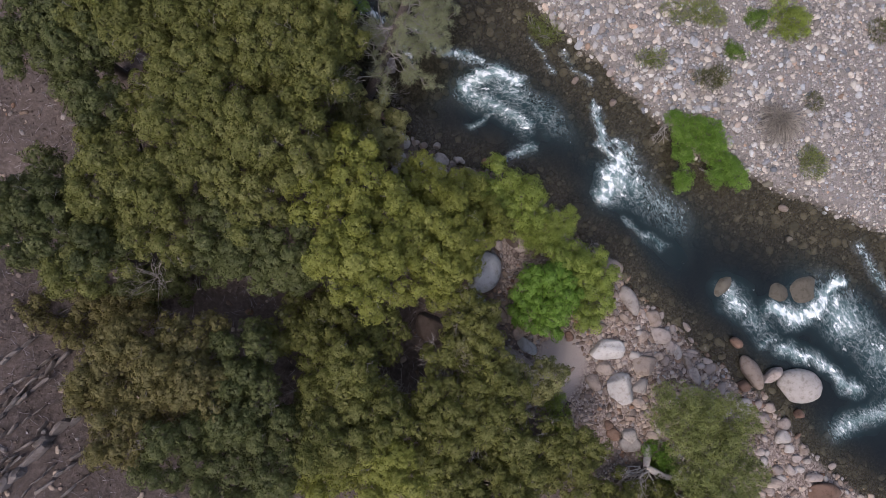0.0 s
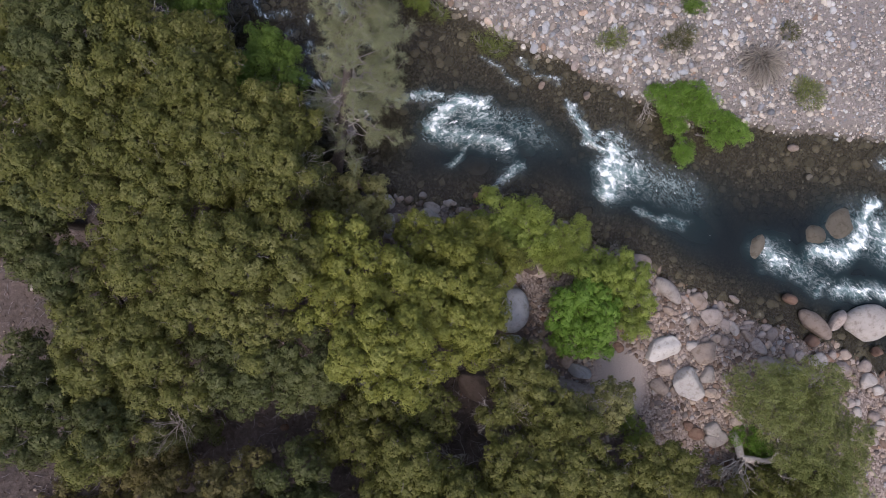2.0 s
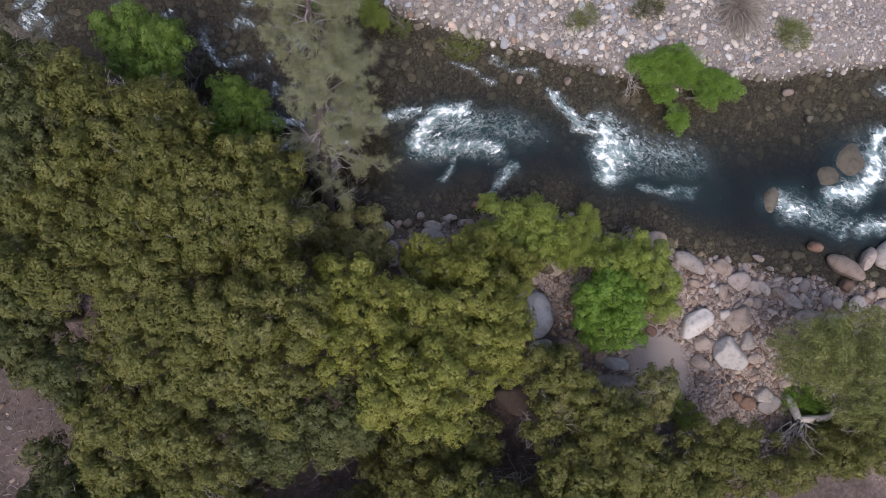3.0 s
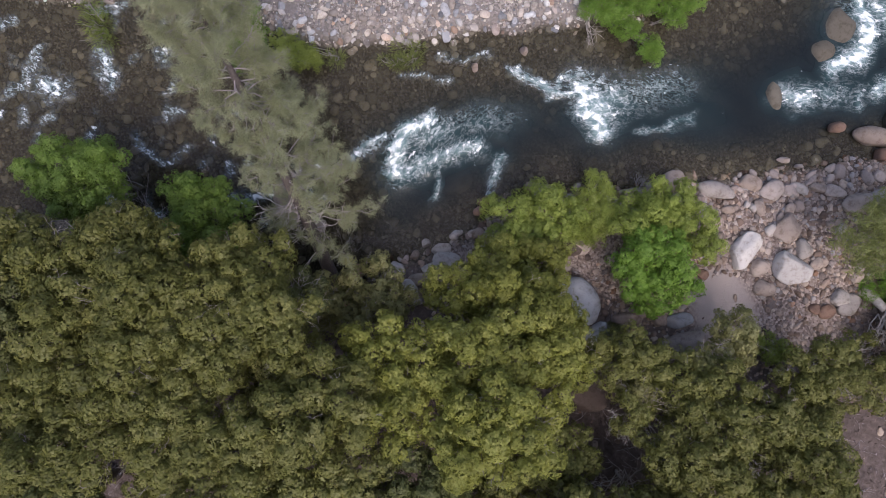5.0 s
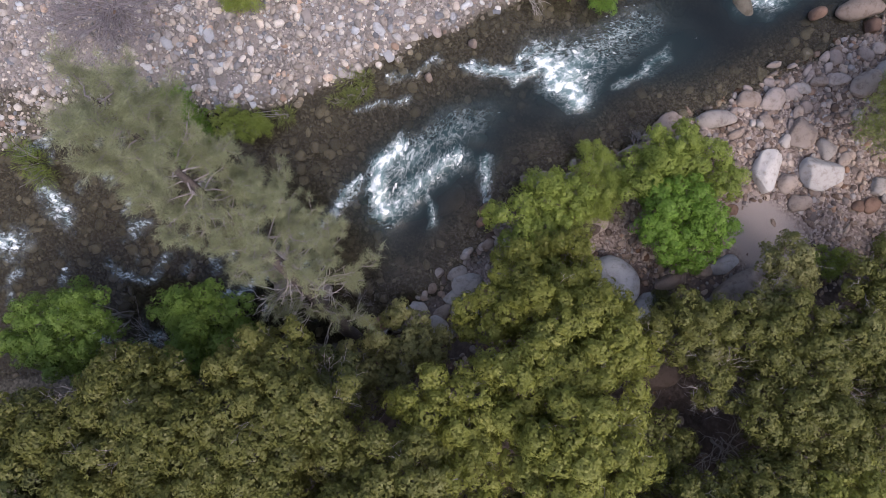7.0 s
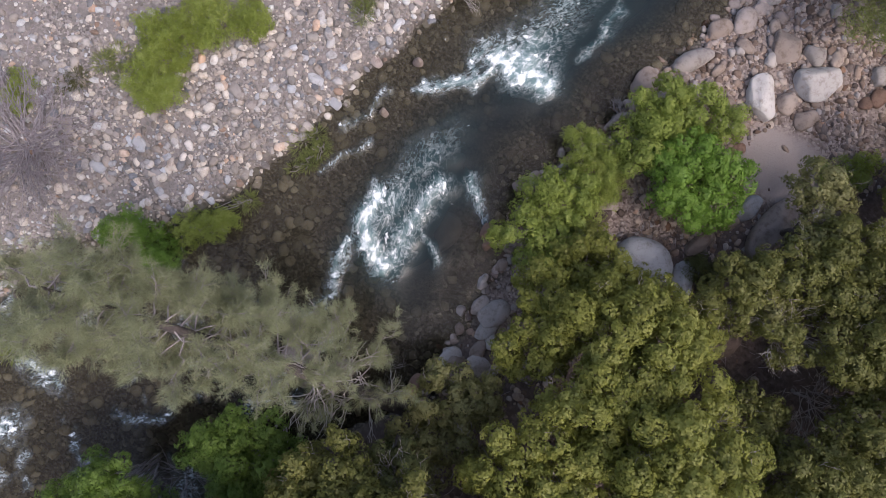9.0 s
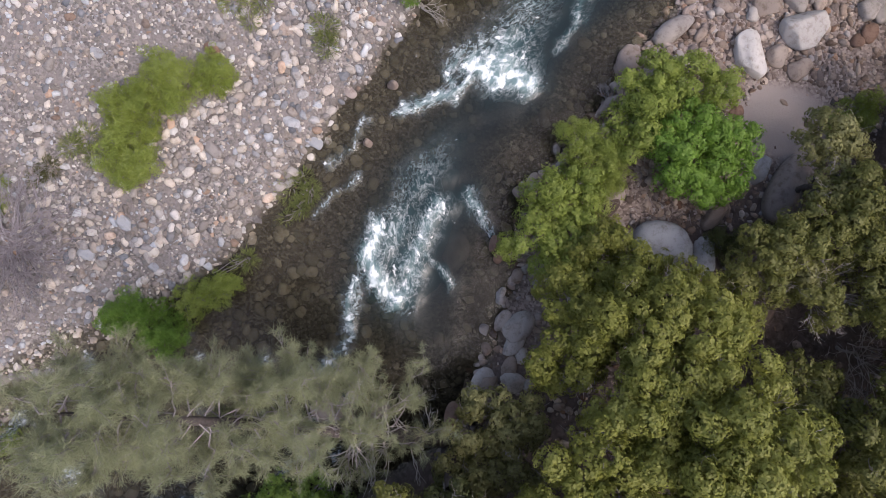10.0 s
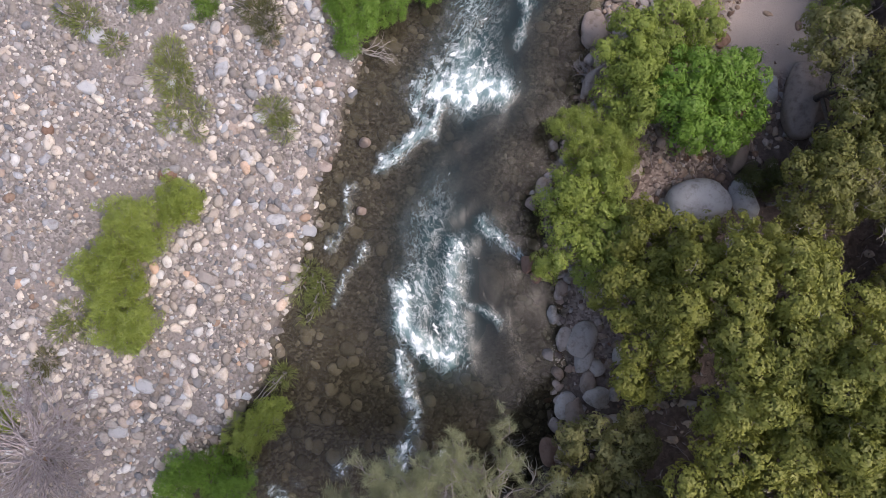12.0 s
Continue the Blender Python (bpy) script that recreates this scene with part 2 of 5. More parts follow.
def water_material():
    m, nt, bsdf, geo = blank("river_water")
    uv = nt.nodes.new("ShaderNodeUVMap")
    uv.uv_map = "flow"
    stretch = nt.nodes.new("ShaderNodeMapping")
    stretch.inputs["Scale"].default_value = (0.8, 1.0, 1.0)
    nt.links.new(uv.outputs[0], stretch.inputs[0])
    vec = stretch.outputs[0]
    # swirling foam: noise drawn out along the current and bent by a slower noise
    bend = tex(nt, "ShaderNodeTexNoise", 1.7, vec, 4)
    vm = nt.nodes.new("ShaderNodeVectorMath")
    vm.operation = "SCALE"
    vm.inputs["Scale"].default_value = 0.55
    nt.links.new(bend.outputs["Color"], vm.inputs[0])
    va = nt.nodes.new("ShaderNodeVectorMath")
    nt.links.new(vm.outputs[0], va.inputs[0])
    nt.links.new(vec, va.inputs[1])
    n1 = tex(nt, "ShaderNodeTexNoise", 1.9, va.outputs[0], 6, 0.6)
    n2 = tex(nt, "ShaderNodeTexNoise", 7.0, va.outputs[0], 6, 0.68)
    n3 = tex(nt, "ShaderNodeTexNoise", 3.6, va.outputs[0], 5, 0.55)
    ridge_a = maths(nt, "SUBTRACT", 1.0, maths(nt, "MULTIPLY", maths(nt, "ABSOLUTE", maths(nt, "SUBTRACT", n1.outputs["Fac"], 0.5)), 22.0), True)
    ridge_b = maths(nt, "SUBTRACT", 1.0, maths(nt, "MULTIPLY", maths(nt, "ABSOLUTE", maths(nt, "SUBTRACT", n3.outputs["Fac"], 0.48)), 19.0), True)
    ridge = maths(nt, "ADD", maths(nt, "MULTIPLY", ridge_a, 0.8), maths(nt, "MULTIPLY", ridge_b, 0.6), True)
    foam_a = attribute(nt, "foam")
    f = foam_a.outputs["Fac"]
    grain = maths(nt, "ADD", maths(nt, "MULTIPLY", maths(nt, "SUBTRACT", n3.outputs["Fac"], 0.5), 2.6), maths(nt, "MULTIPLY", maths(nt, "SUBTRACT", n1.outputs["Fac"], 0.5), 3.4))
    grain = maths(nt, "ADD", grain, maths(nt, "MULTIPLY", maths(nt, "SUBTRACT", n2.outputs["Fac"], 0.5), 0.9))
    body = maths(nt, "ADD", maths(nt, "MULTIPLY", f, 1.45), grain)
    body = maths(nt, "MULTIPLY", maths(nt, "SUBTRACT", body, 1.10), 2.0, True)
    gate = maths(nt, "MULTIPLY", maths(nt, "SUBTRACT", f, 0.13), 2.3, True)
    lace = maths(nt, "MULTIPLY", maths(nt, "MULTIPLY", ridge, gate), maths(nt, "MULTIPLY", maths(nt, "SUBTRACT", n2.outputs["Fac"], 0.34), 2.6, True), True)
    foam = maths(nt, "MAXIMUM", body, lace)
    # clear water: a tinted see-through layer with a cloudy share that grows with depth
    depth = attribute(nt, "depth")
    cloudy = nt.nodes.new("ShaderNodeBsdfDiffuse")
    churn = ramp(nt, maths(nt, "MULTIPLY", f, 1.0, True), [(0.0, (0.0065, 0.0095, 0.0105)), (0.4, (0.022, 0.044, 0.047)), (1.0, (0.16, 0.235, 0.235))])
    nt.links.new(churn, cloudy.inputs["Color"])
    clear = nt.nodes.new("ShaderNodeBsdfTransparent")
    clear.inputs["Color"].default_value = (0.68, 0.68, 0.62, 1)
    gloss = nt.nodes.new("ShaderNodeBsdfGlossy")
    gloss.inputs["Roughness"].default_value = 0.16
    fres = nt.nodes.new("ShaderNodeFresnel")
    fres.inputs["IOR"].default_value = 1.33
    m1 = nt.nodes.new("ShaderNodeMixShader")
    dfac = maths(nt, "ADD", depth.outputs["Fac"], maths(nt, "MULTIPLY", f, 0.6), True)
    nt.links.new(dfac, m1.inputs[0])
    nt.links.new(clear.outputs[0], m1.inputs[1])
    nt.links.new(cloudy.outputs[0], m1.inputs[2])
    m2 = nt.nodes.new("ShaderNodeMixShader")
    nt.links.new(fres.outputs[0], m2.inputs[0])
    nt.links.new(m1.outputs[0], m2.inputs[1])
    nt.links.new(gloss.outputs[0], m2.inputs[2])
    white = ramp(nt, n3.outputs["Fac"], [(0.34, (0.36, 0.45, 0.46)), (0.64, (0.80, 0.83, 0.83))])
    nt.links.new(white, bsdf.inputs["Base Color"])
    bsdf.inputs["Roughness"].default_value = 0.7
    m3 = nt.nodes.new("ShaderNodeMixShader")
    nt.links.new(foam, m3.inputs[0])
    nt.links.new(m2.outputs[0], m3.inputs[1])
    nt.links.new(bsdf.outputs[0], m3.inputs[2])
    nt.links.new(m3.outputs[0], nt.nodes["Material Output"].inputs["Surface"])
    rip = tex(nt, "ShaderNodeTexNoise", 2.4, va.outputs[0], 3, 0.5)
    h = maths(nt, "ADD", rip.outputs["Fac"], maths(nt, "MULTIPLY", foam, 0.5))
    bn = nt.nodes.new("ShaderNodeBump")
    bn.inputs["Strength"].default_value, bn.inputs["Distance"].default_value = 0.18, 0.1
    nt.links.new(h, bn.inputs["Height"])
    for s in (gloss, fres, bsdf):
        nt.links.new(bn.outputs[0], s.inputs["Normal"])
    return m


GROUND = ground_material()
WATER = water_material()


# ---- mesh helpers ----
def make_mesh(name, verts, faces, material, smooth=True):
    """A mesh from arrays of corners and of equal-sized faces."""
    verts, faces = np.asarray(verts, np.float32), np.asarray(faces, np.int32)
    me = bpy.data.meshes.new(name)
    n, k = faces.shape
    me.vertices.add(len(verts))
    me.vertices.foreach_set("co", verts.ravel())
    me.loops.add(n * k)
    me.loops.foreach_set("vertex_index", faces.ravel())
    me.polygons.add(n)
    me.polygons.foreach_set("loop_start", np.arange(0, n * k, k, dtype=np.int32))
    me.polygons.foreach_set("use_smooth", np.full(n, smooth))
    me.update(calc_edges=True)
    me.materials.append(material)
    return me


def part(name, mesh, parent, label="", kind=""):
    ob = new(name, mesh)
    ob.parent = parent
    return tagged(ob, label, kind=kind)


def root(name, x, y, z, label, category, group=""):
    ob = new(name)
    ob.location = (x, y, z)
    ob.empty_display_size = 0.3
    return tagged(ob, label, category, group)


def tube(points, radii, sides=7):
    """Corners and quads of a tapering round tube along points."""
    p, r = np.asarray(points, float), np.asarray(radii, float)
    d = np.gradient(p, axis=0)
    d /= np.linalg.norm(d, axis=1)[:, None] + 1e-9
    ref = np.where(np.abs(d[:, 2:3]) > 0.9, [[1.0, 0, 0]], [[0, 0, 1.0]])
    u = np.cross(d, ref)
    u /= np.linalg.norm(u, axis=1)[:, None] + 1e-9
    v = np.cross(d, u)
    a = np.linspace(0, 2 * np.pi, sides, endpoint=False)
    ring = p[:, None] + r[:, None, None] * (np.cos(a)[None, :, None] * u[:, None] + np.sin(a)[None, :, None] * v[:, None])
    i, j = np.meshgrid(np.arange(len(p) - 1), np.arange(sides), indexing="ij")
    q = np.stack([i * sides + j, i * sides + (j + 1) % sides, (i + 1) * sides + (j + 1) % sides, (i + 1) * sides + j], -1).reshape(-1, 4)
    return ring.reshape(-1, 3), q


def joined(pieces):
    vs, fs, base = [], [], 0
    for v, f in pieces:
        vs.append(v)
        fs.append(f + base)
        base += len(v)
    return np.concatenate(vs), np.concatenate(fs)


def unit(a):
    return a / (np.linalg.norm(a, axis=-1, keepdims=True) + 1e-9)


def leaves(centre, normal, length, width):
    """One small pointed leaf at each centre, facing its normal, turned at random."""
    n = len(centre)
    t = unit(np.cross(normal, rng.normal(size=(n, 3))))
    b = np.cross(normal, t)
    l = (length * rng.uniform(0.65, 1.3, n))[:, None]
    w = (width * rng.uniform(0.7, 1.25, n))[:, None]
    v = np.stack([centre + t * l * 0.6, centre + b * w / 2 - t * l * 0.4, centre - b * w / 2 - t * l * 0.4], 1)
    return v.reshape(-1, 3), np.arange(3 * n).reshape(-1, 3)


# ---- the lie of the land ----
SHORE_S = np.array([(-60, 84), (-24, 41), (-15, 28), (-11.7, 22.4), (-9.7, 19.1), (-8, 15.6), (-6.6, 13.5), (-5.7, 11.5), (-4.5, 8.6), (-2.6, 7), (-1.2, 5.8),
                    (1.2, 4.8), (3, 4.4), (5.8, 3.4), (7.8, 0.7), (10.2, -1), (11.7, -3), (13.6, -4.9), (16, -6.8), (18.7, -8.8), (20.5, -10.8), (21.8, -12.4),
                    (23.8, -14), (34, -22), (70, -50), (160, -110)], float)
SHORE_N = np.array([(-50, 92), (-16, 46), (-6, 32.5), (-2.4, 27), (-0.5, 25), (1.6, 21.5), (2.9, 18.7), (4.1, 16.2), (5.6, 14.4), (7.3, 12.7), (9.4, 11), (11.2, 9.2),
                    (12.9, 7.5), (15, 5.6), (18.3, 3.9), (21, 2.8), (24.5, 1.2), (27, 0.3), (38, -6), (75, -34), (165, -95)], float)


def signed(px, py, line):
    """Distance to a shoreline: plus on the left of its run (north), minus on the right."""
    best, side = np.full(px.shape, 1e9), np.zeros(px.shape)
    for (ax, ay), (bx, by) in zip(line[:-1], line[1:]):
        dx, dy = bx - ax, by - ay
        t = np.clip(((px - ax) * dx + (py - ay) * dy) / (dx * dx + dy * dy), 0, 1)
        d = np.hypot(px - ax - t * dx, py - ay - t * dy)
        s = dx * (py - ay) - dy * (px - ax)
        near = d < best
        best, side = np.where(near, d, best), np.where(near, np.sign(s), side)
    return best * side


def waves2(x, y, f, seed):
    """Cheap smooth noise: a few crossed sines."""
    r = np.random.default_rng(seed)
    out = np.zeros(np.shape(x))
    for k in range(7):
        a, p = r.uniform(0, 2 * np.pi, 2)
        g = f * r.uniform(0.6, 1.8)
        out = out + np.sin(g * (np.cos(a) * x + np.sin(a) * y) + p)
    return out / 7


def smooth01(a):
    a = np.clip(a, 0, 1)
    return a * a * (3 - 2 * a)


def land(x, y):
    """Height of the ground, and the distances inland from the south and north shores."""
    x, y = np.asarray(x, float), np.asarray(y, float)
    wob = 0.35 * waves2(x, y, 1.7, 3)
    ds = -signed(x, y, SHORE_S) + wob
    dn = signed(x, y, SHORE_N) + wob
    bed = -np.minimum(np.minimum(0.07 + 0.10 * np.maximum(-dn, 0), 0.07 + 0.12 * np.maximum(-ds, 0)), 0.24 + 0.61 * smooth01((x - y + 11) / 15)) + 0.07 * waves2(x, y, 2.6, 5)
    south = 0.05 + 0.4 * (1 - np.exp(-np.maximum(ds, 0) / 1.6)) + 0.055 * np.minimum(np.maximum(ds, 0), 40) + 0.14 * waves2(x, y, 0.9, 8) * smooth01(ds / 2)
    slope = -0.8 * x - 0.6 * y
    south = south + 0.42 * np.clip(slope - 16.5, 0, 90) * smooth01(ds / 8)
    north = 0.05 + 0.75 * (1 - np.exp(-np.maximum(dn, 0) / 1.6)) + 0.018 * np.minimum(np.maximum(dn, 0), 60) + 0.10 * waves2(x, y, 0.8, 9) * smooth01(dn / 2)
    h = np.where(ds > 0, south, np.where(dn > 0, north, bed))
    return h, ds, dn


def ground_z(x, y):
    return float(land(np.array([x]), np.array([y]))[0][0])


def spread_axis(lo, hi, step, far):
    inner = np.arange(lo, hi + step / 2, step)
    grow = np.cumsum(step * 1.22 ** np.arange(1, 40))
    grow = grow[grow < far]
    return np.concatenate([lo - grow[::-1], inner, hi + grow])


gx, gy = spread_axis(-33, 34, 0.3, 900), spread_axis(-25, 36, 0.3, 900)
GX, GY = np.meshgrid(gx, gy, indexing="ij")
GZ, DS, DN = land(GX, GY)
GZ = GZ + 0.035 * waves2(GX, GY, 6.0, 12)
idx = np.arange(GX.size).reshape(GX.shape)
gq = np.stack([idx[:-1, :-1], idx[1:, :-1], idx[1:, 1:], idx[:-1, 1:]], -1).reshape(-1, 4)
gm = make_mesh("ground", np.stack([GX, GY, GZ], -1).reshape(-1, 3), gq, GROUND)
zone = np.zeros((GX.size, 4), np.float32)
zone[:, 0] = smooth01((DN + 0.3) / 0.6).ravel()
bank_edge = 6.0 + 4.0 * smooth01((GX - 3) / 3) + 2.0 * waves2(GX, GY, 0.5, 21)
bank_w = smooth01((GX + 3) / 4) * smooth01((bank_edge - DS) / 2.5) * (DS > -0.5)
zone[:, 1] = bank_w.ravel()
wet = np.maximum(DS, DN)
zone[:, 2] = smooth01((0.55 + 3.6 * smooth01((4 - GX) / 6) * smooth01((GY - 14) / 8) - wet + 0.3 * waves2(GX, GY, 3, 4)) / 0.7).ravel()
zone[:, 3] = 1
zb = np.zeros((GX.size, 4), np.float32)
sx, sy = GX - 6.7, GY + 7.2
sand_d = np.hypot((sx * 0.5 + sy * 0.87) / 2.7, (sx * 0.87 - sy * 0.5) / 1.5) + 0.2 * waves2(GX, GY, 2.0, 31)
zb[:, 0] = smooth01((1.1 - sand_d) / 0.3).ravel()
for nm, arr in (("zone", zone), ("zone_b", zb)):
    at = gm.color_attributes.new(nm, "FLOAT_COLOR", "POINT")
    at.data.foreach_set("color", arr.ravel())
ground = tagged(new("ground", gm), "valley floor of pale gravel, sand and brown leaf litter", "ground", kind="structure")


# ---- the river ----
def resample(line, n):
    d = np.r_[0, np.cumsum(np.hypot(*np.diff(line, axis=0).T))]
    s = np.linspace(0, 1, n) * d[-1]
    return np.stack([np.interp(s, d, line[:, 0]), np.interp(s, d, line[:, 1])], -1)


# stations close together where the banks are seen, wide apart beyond
south_line, north_line = SHORE_S[1:-2], SHORE_N[1:-2]
stations, across = 580, 108
sa, na = resample(south_line, stations), resample(north_line, stations)
for _ in range(30):
    sa[1:-1] = (sa[:-2] + 2 * sa[1:-1] + sa[2:]) / 4
    na[1:-1] = (na[:-2] + 2 * na[1:-1] + na[2:]) / 4
v = np.linspace(-0.12, 1.12, across)
RX = sa[:, None, 0] * (1 - v) + na[:, None, 0] * v
RY = sa[:, None, 1] * (1 - v) + na[:, None, 1] * v
mid = (sa + na) / 2
along = np.r_[0, np.cumsum(np.hypot(*np.diff(mid, axis=0).T))]
width = np.hypot(*(na - sa).T)
US, UN = np.broadcast_to(along[:, None], RX.shape), v[None, :] * width[:, None]

foam = np.zeros(RX.shape)


# the edges of the white water wander
WX = RX + 0.30 * waves2(RX, RY, 2.6, 61) + 0.22 * waves2(RX, RY, 6.5, 62)
WY = RY + 0.30 * waves2(RX, RY, 2.6, 63) + 0.22 * waves2(RX, RY, 6.5, 64)


def foam_line(strength, half_width, *pts):
    """White water along a line of points, fading over half_width."""
    global foam
    best = np.full(RX.shape, 1e9)
    for (ax, ay), (bx, by) in zip(pts[:-1], pts[1:]):
        dx, dy = bx - ax, by - ay
        t = np.clip(((WX - ax) * dx + (WY - ay) * dy) / (dx * dx + dy * dy + 1e-9), 0, 1)
        best = np.minimum(best, np.hypot(WX - ax - t * dx, WY - ay - t * dy))
    foam = np.maximum(foam, strength * np.exp(-(best / half_width) ** 1.3))


def foam_patch(strength, x, y, rx, ry, angle):
    global foam
    c, s = np.cos(radians(angle)), np.sin(radians(angle))
    dx, dy = WX - x, WY - y
    d = ((dx * c + dy * s) / rx) ** 2 + ((dy * c - dx * s) / ry) ** 2
    foam = np.maximum(foam, strength * np.exp(-d ** 0.8))


# upper middle rapid
foam_line(1.25, 0.42, (1.7, 9.4), (2.6, 10.0), (3.8, 10.2), (4.8, 9.8))
foam_line(0.8, 0.55, (1.7, 9.1), (3.0, 8.7), (4.4, 7.9), (5.2, 7.2))
foam_patch(0.6, 4.4, 9.2, 1.8, 0.8, -28)
foam_patch(0.42, 6.4, 7.9, 2.2, 0.9, -42)
foam_line(0.62, 0.22, (1.9, 7.2), (2.7, 7.5), (3.4, 7.9))
foam_line(0.75, 0.24, (3.6, 5.0), (4.4, 5.4), (5.6, 6.0))
# lower middle rapid and its two arms
foam_patch(1.05, 10.7, 4.0, 1.35, 1.0, 66)
foam_line(1.3, 0.45, (10.8, 5.1), (10.2, 4.1), (9.9, 3.0))
foam_patch(0.66, 11.4, 3.7, 1.7, 1.1, -35)
foam_patch(0.42, 13.2, 2.5, 2.2, 1.0, -32)
foam_line(0.95, 0.22, (9.4, 8.4), (9.6, 7.3), (9.9, 6.1), (10.2, 5.3))
foam_line(0.7, 0.26, (9.6, 6.0), (10.6, 6.0), (11.6, 5.4))
foam_line(0.5, 0.22, (11.0, 1.6), (12.1, 0.65), (13.3, -0.1))
# upstream chutes beside the pine
foam_patch(1.0, -0.8, 12.7, 0.8, 0.45, -60)
foam_line(0.75, 0.3, (-1.3, 12.9), (-0.3, 12.0), (0.9, 11.4), (1.7, 11.2))
foam_line(0.8, 0.25, (1.3, 11.3), (2.0, 11.4), (2.8, 10.9))
foam_line(0.6, 0.2, (-0.2, 15.2), (0.2, 14.9))
foam_line(0.9, 0.35, (-4.6, 14.6), (-3.4, 13.6), (-2.6, 13.2))
foam_line(0.8, 0.3, (-2.6, 13.2), (-1.9, 12.2), (-1.4, 11.2))
foam_line(0.9, 0.4, (-3.1, 24.3), (-3.5, 23.6), (-3.9, 22.9))
foam_patch(0.95, -6.0, 24.8, 0.9, 0.7, -50)
foam_line(0.7, 0.25, (-5.1, 20.3), (-5.4, 19.2), (-5.0, 18.0))
foam_line(0.9, 0.5, (-8.9, 19.9), (-8.2, 19.2))
foam_line(0.7, 0.25, (-3.3, 20.0), (-2.9, 19.3))
# lower falls between the big boulders
foam_patch(1.05, 17.5, -3.3, 0.95, 0.7, -50)
foam_patch(0.6, 18.6, -4.4, 1.1, 0.6, -60)
foam_line(1.15, 0.4, (19.7, -3.7), (21.0, -4.4), (22.2, -4.1), (23.2, -2.6), (23.8, -2.2))
foam_patch(0.9, 24.0, -4.4, 2.0, 1.2, -45)
foam_patch(0.5, 26.0, -6.4, 2.6, 1.4, -45)
foam_line(0.9, 0.35, (20.3, -6.2), (21.4, -6.5), (22.6, -7.1), (24.6, -8.6))
foam_line(0.7, 0.5, (23.7, -11.0), (25.0, -10.4), (27.2, -10.0))
foam_line(0.7, 0.35, (25.0, -0.3), (25.6, -1.4), (26.6, -2.8))
foam_line(0.55, 0.25, (19.0, -6.0), (19.8, -5.6))
# riffles along the gravel bar
foam_line(0.55, 0.2, (9.2, 9.6), (8.2, 10.4), (7.6, 11.4))
foam_line(0.55, 0.2, (6.9, 10.3), (6.3, 11.3), (5.6, 12.2))
foam = foam + 0.10 * smooth01(0.1 + 1.6 * waves2(RX, RY, 0.7, 17))

# broken water all over the shallow stretch upstream
shallows = smooth01((RY - RX - 12) / 6)
foam = np.maximum(foam, 0.54 * shallows * smooth01(1.5 * waves2(WX, WY, 1.5, 41) + 1.2 * waves2(WX, WY, 3.6, 42)))
_, WS, WN = land(RX, RY)
bed_z = land(RX, RY)[0]
edge = np.minimum(np.maximum(-WS, 0), np.maximum(-WN, 0))
deep = 0.94 * smooth01((-WN - 0.9) / 5.0) * smooth01((-WS - 0.2) / 2.8) * smooth01((RX - RY + 13) / 8)
lift = 0.16 * np.clip(foam, 0, 1.2) * (0.55 + 0.8 * waves2(RX, RY, 5.0, 23)) + 0.03 * waves2(RX, RY, 3.5, 29)
RZ = lift * smooth01(edge / 0.8)
ri = np.arange(RX.size).reshape(RX.shape)
rq = np.stack([ri[:-1, :-1], ri[1:, :-1], ri[1:, 1:], ri[:-1, 1:]], -1).reshape(-1, 4)
wm = make_mesh("water", np.stack([RX, RY, RZ], -1).reshape(-1, 3), rq, WATER)
for nm, arr in (("foam", foam), ("depth", deep)):
    at = wm.attributes.new(nm, "FLOAT", "POINT")
    at.data.foreach_set("value", arr.astype(np.float32).ravel())
uvl = wm.uv_layers.new(name="flow")
uvl.data.foreach_set("uv", np.stack([US, UN], -1).reshape(-1, 2)[rq.ravel()].astype(np.float32).ravel())
water = tagged(new("water", wm), "dark clear river with white rapids", "river", kind="structure")
water.visible_shadow = False


# ---- stones ----
def ico(level):
    bm = bmesh.new()
    bmesh.ops.create_icosphere(bm, subdivisions=level, radius=1.0)
    vs = np.array([q.co[:] for q in bm.verts])
    fs = np.array([[q.index for q in f.verts] for f in bm.faces])
    bm.free()
    return vs, fs


ICO = {k: ico(k) for k in (2, 3, 4)}


def rock_shape(level, a, b, c, blocky, seed):
    """A weathered stone: a rounded block with a few planed faces and soft dents."""
    r = np.random.default_rng(seed)
    vs, fs = ICO[level]
    p = np.sign(vs) * np.abs(vs) ** blocky
    for _ in range(9 if blocky < 1 else 2):
        n = unit(r.normal(size=3))
        d = r.uniform(0.62, 0.92)
        over = np.maximum(p @ n - d, 0)
        p = p - (over * 0.85)[:, None] * n
    rough = waves2(vs[:, 0] * 2 + vs[:, 2], vs[:, 1] * 2 - vs[:, 2], 1.3, seed) * 0.12 + waves2(vs[:, 0] * 3 + vs[:, 2] * 2, vs[:, 1] * 3 + vs[:, 2] * 2, 3.0, seed + 1) * 0.035
    p = p * (1 + rough)[:, None]
    p = p / np.abs(p).max(axis=0) * (a, b, c)
    return p, fs


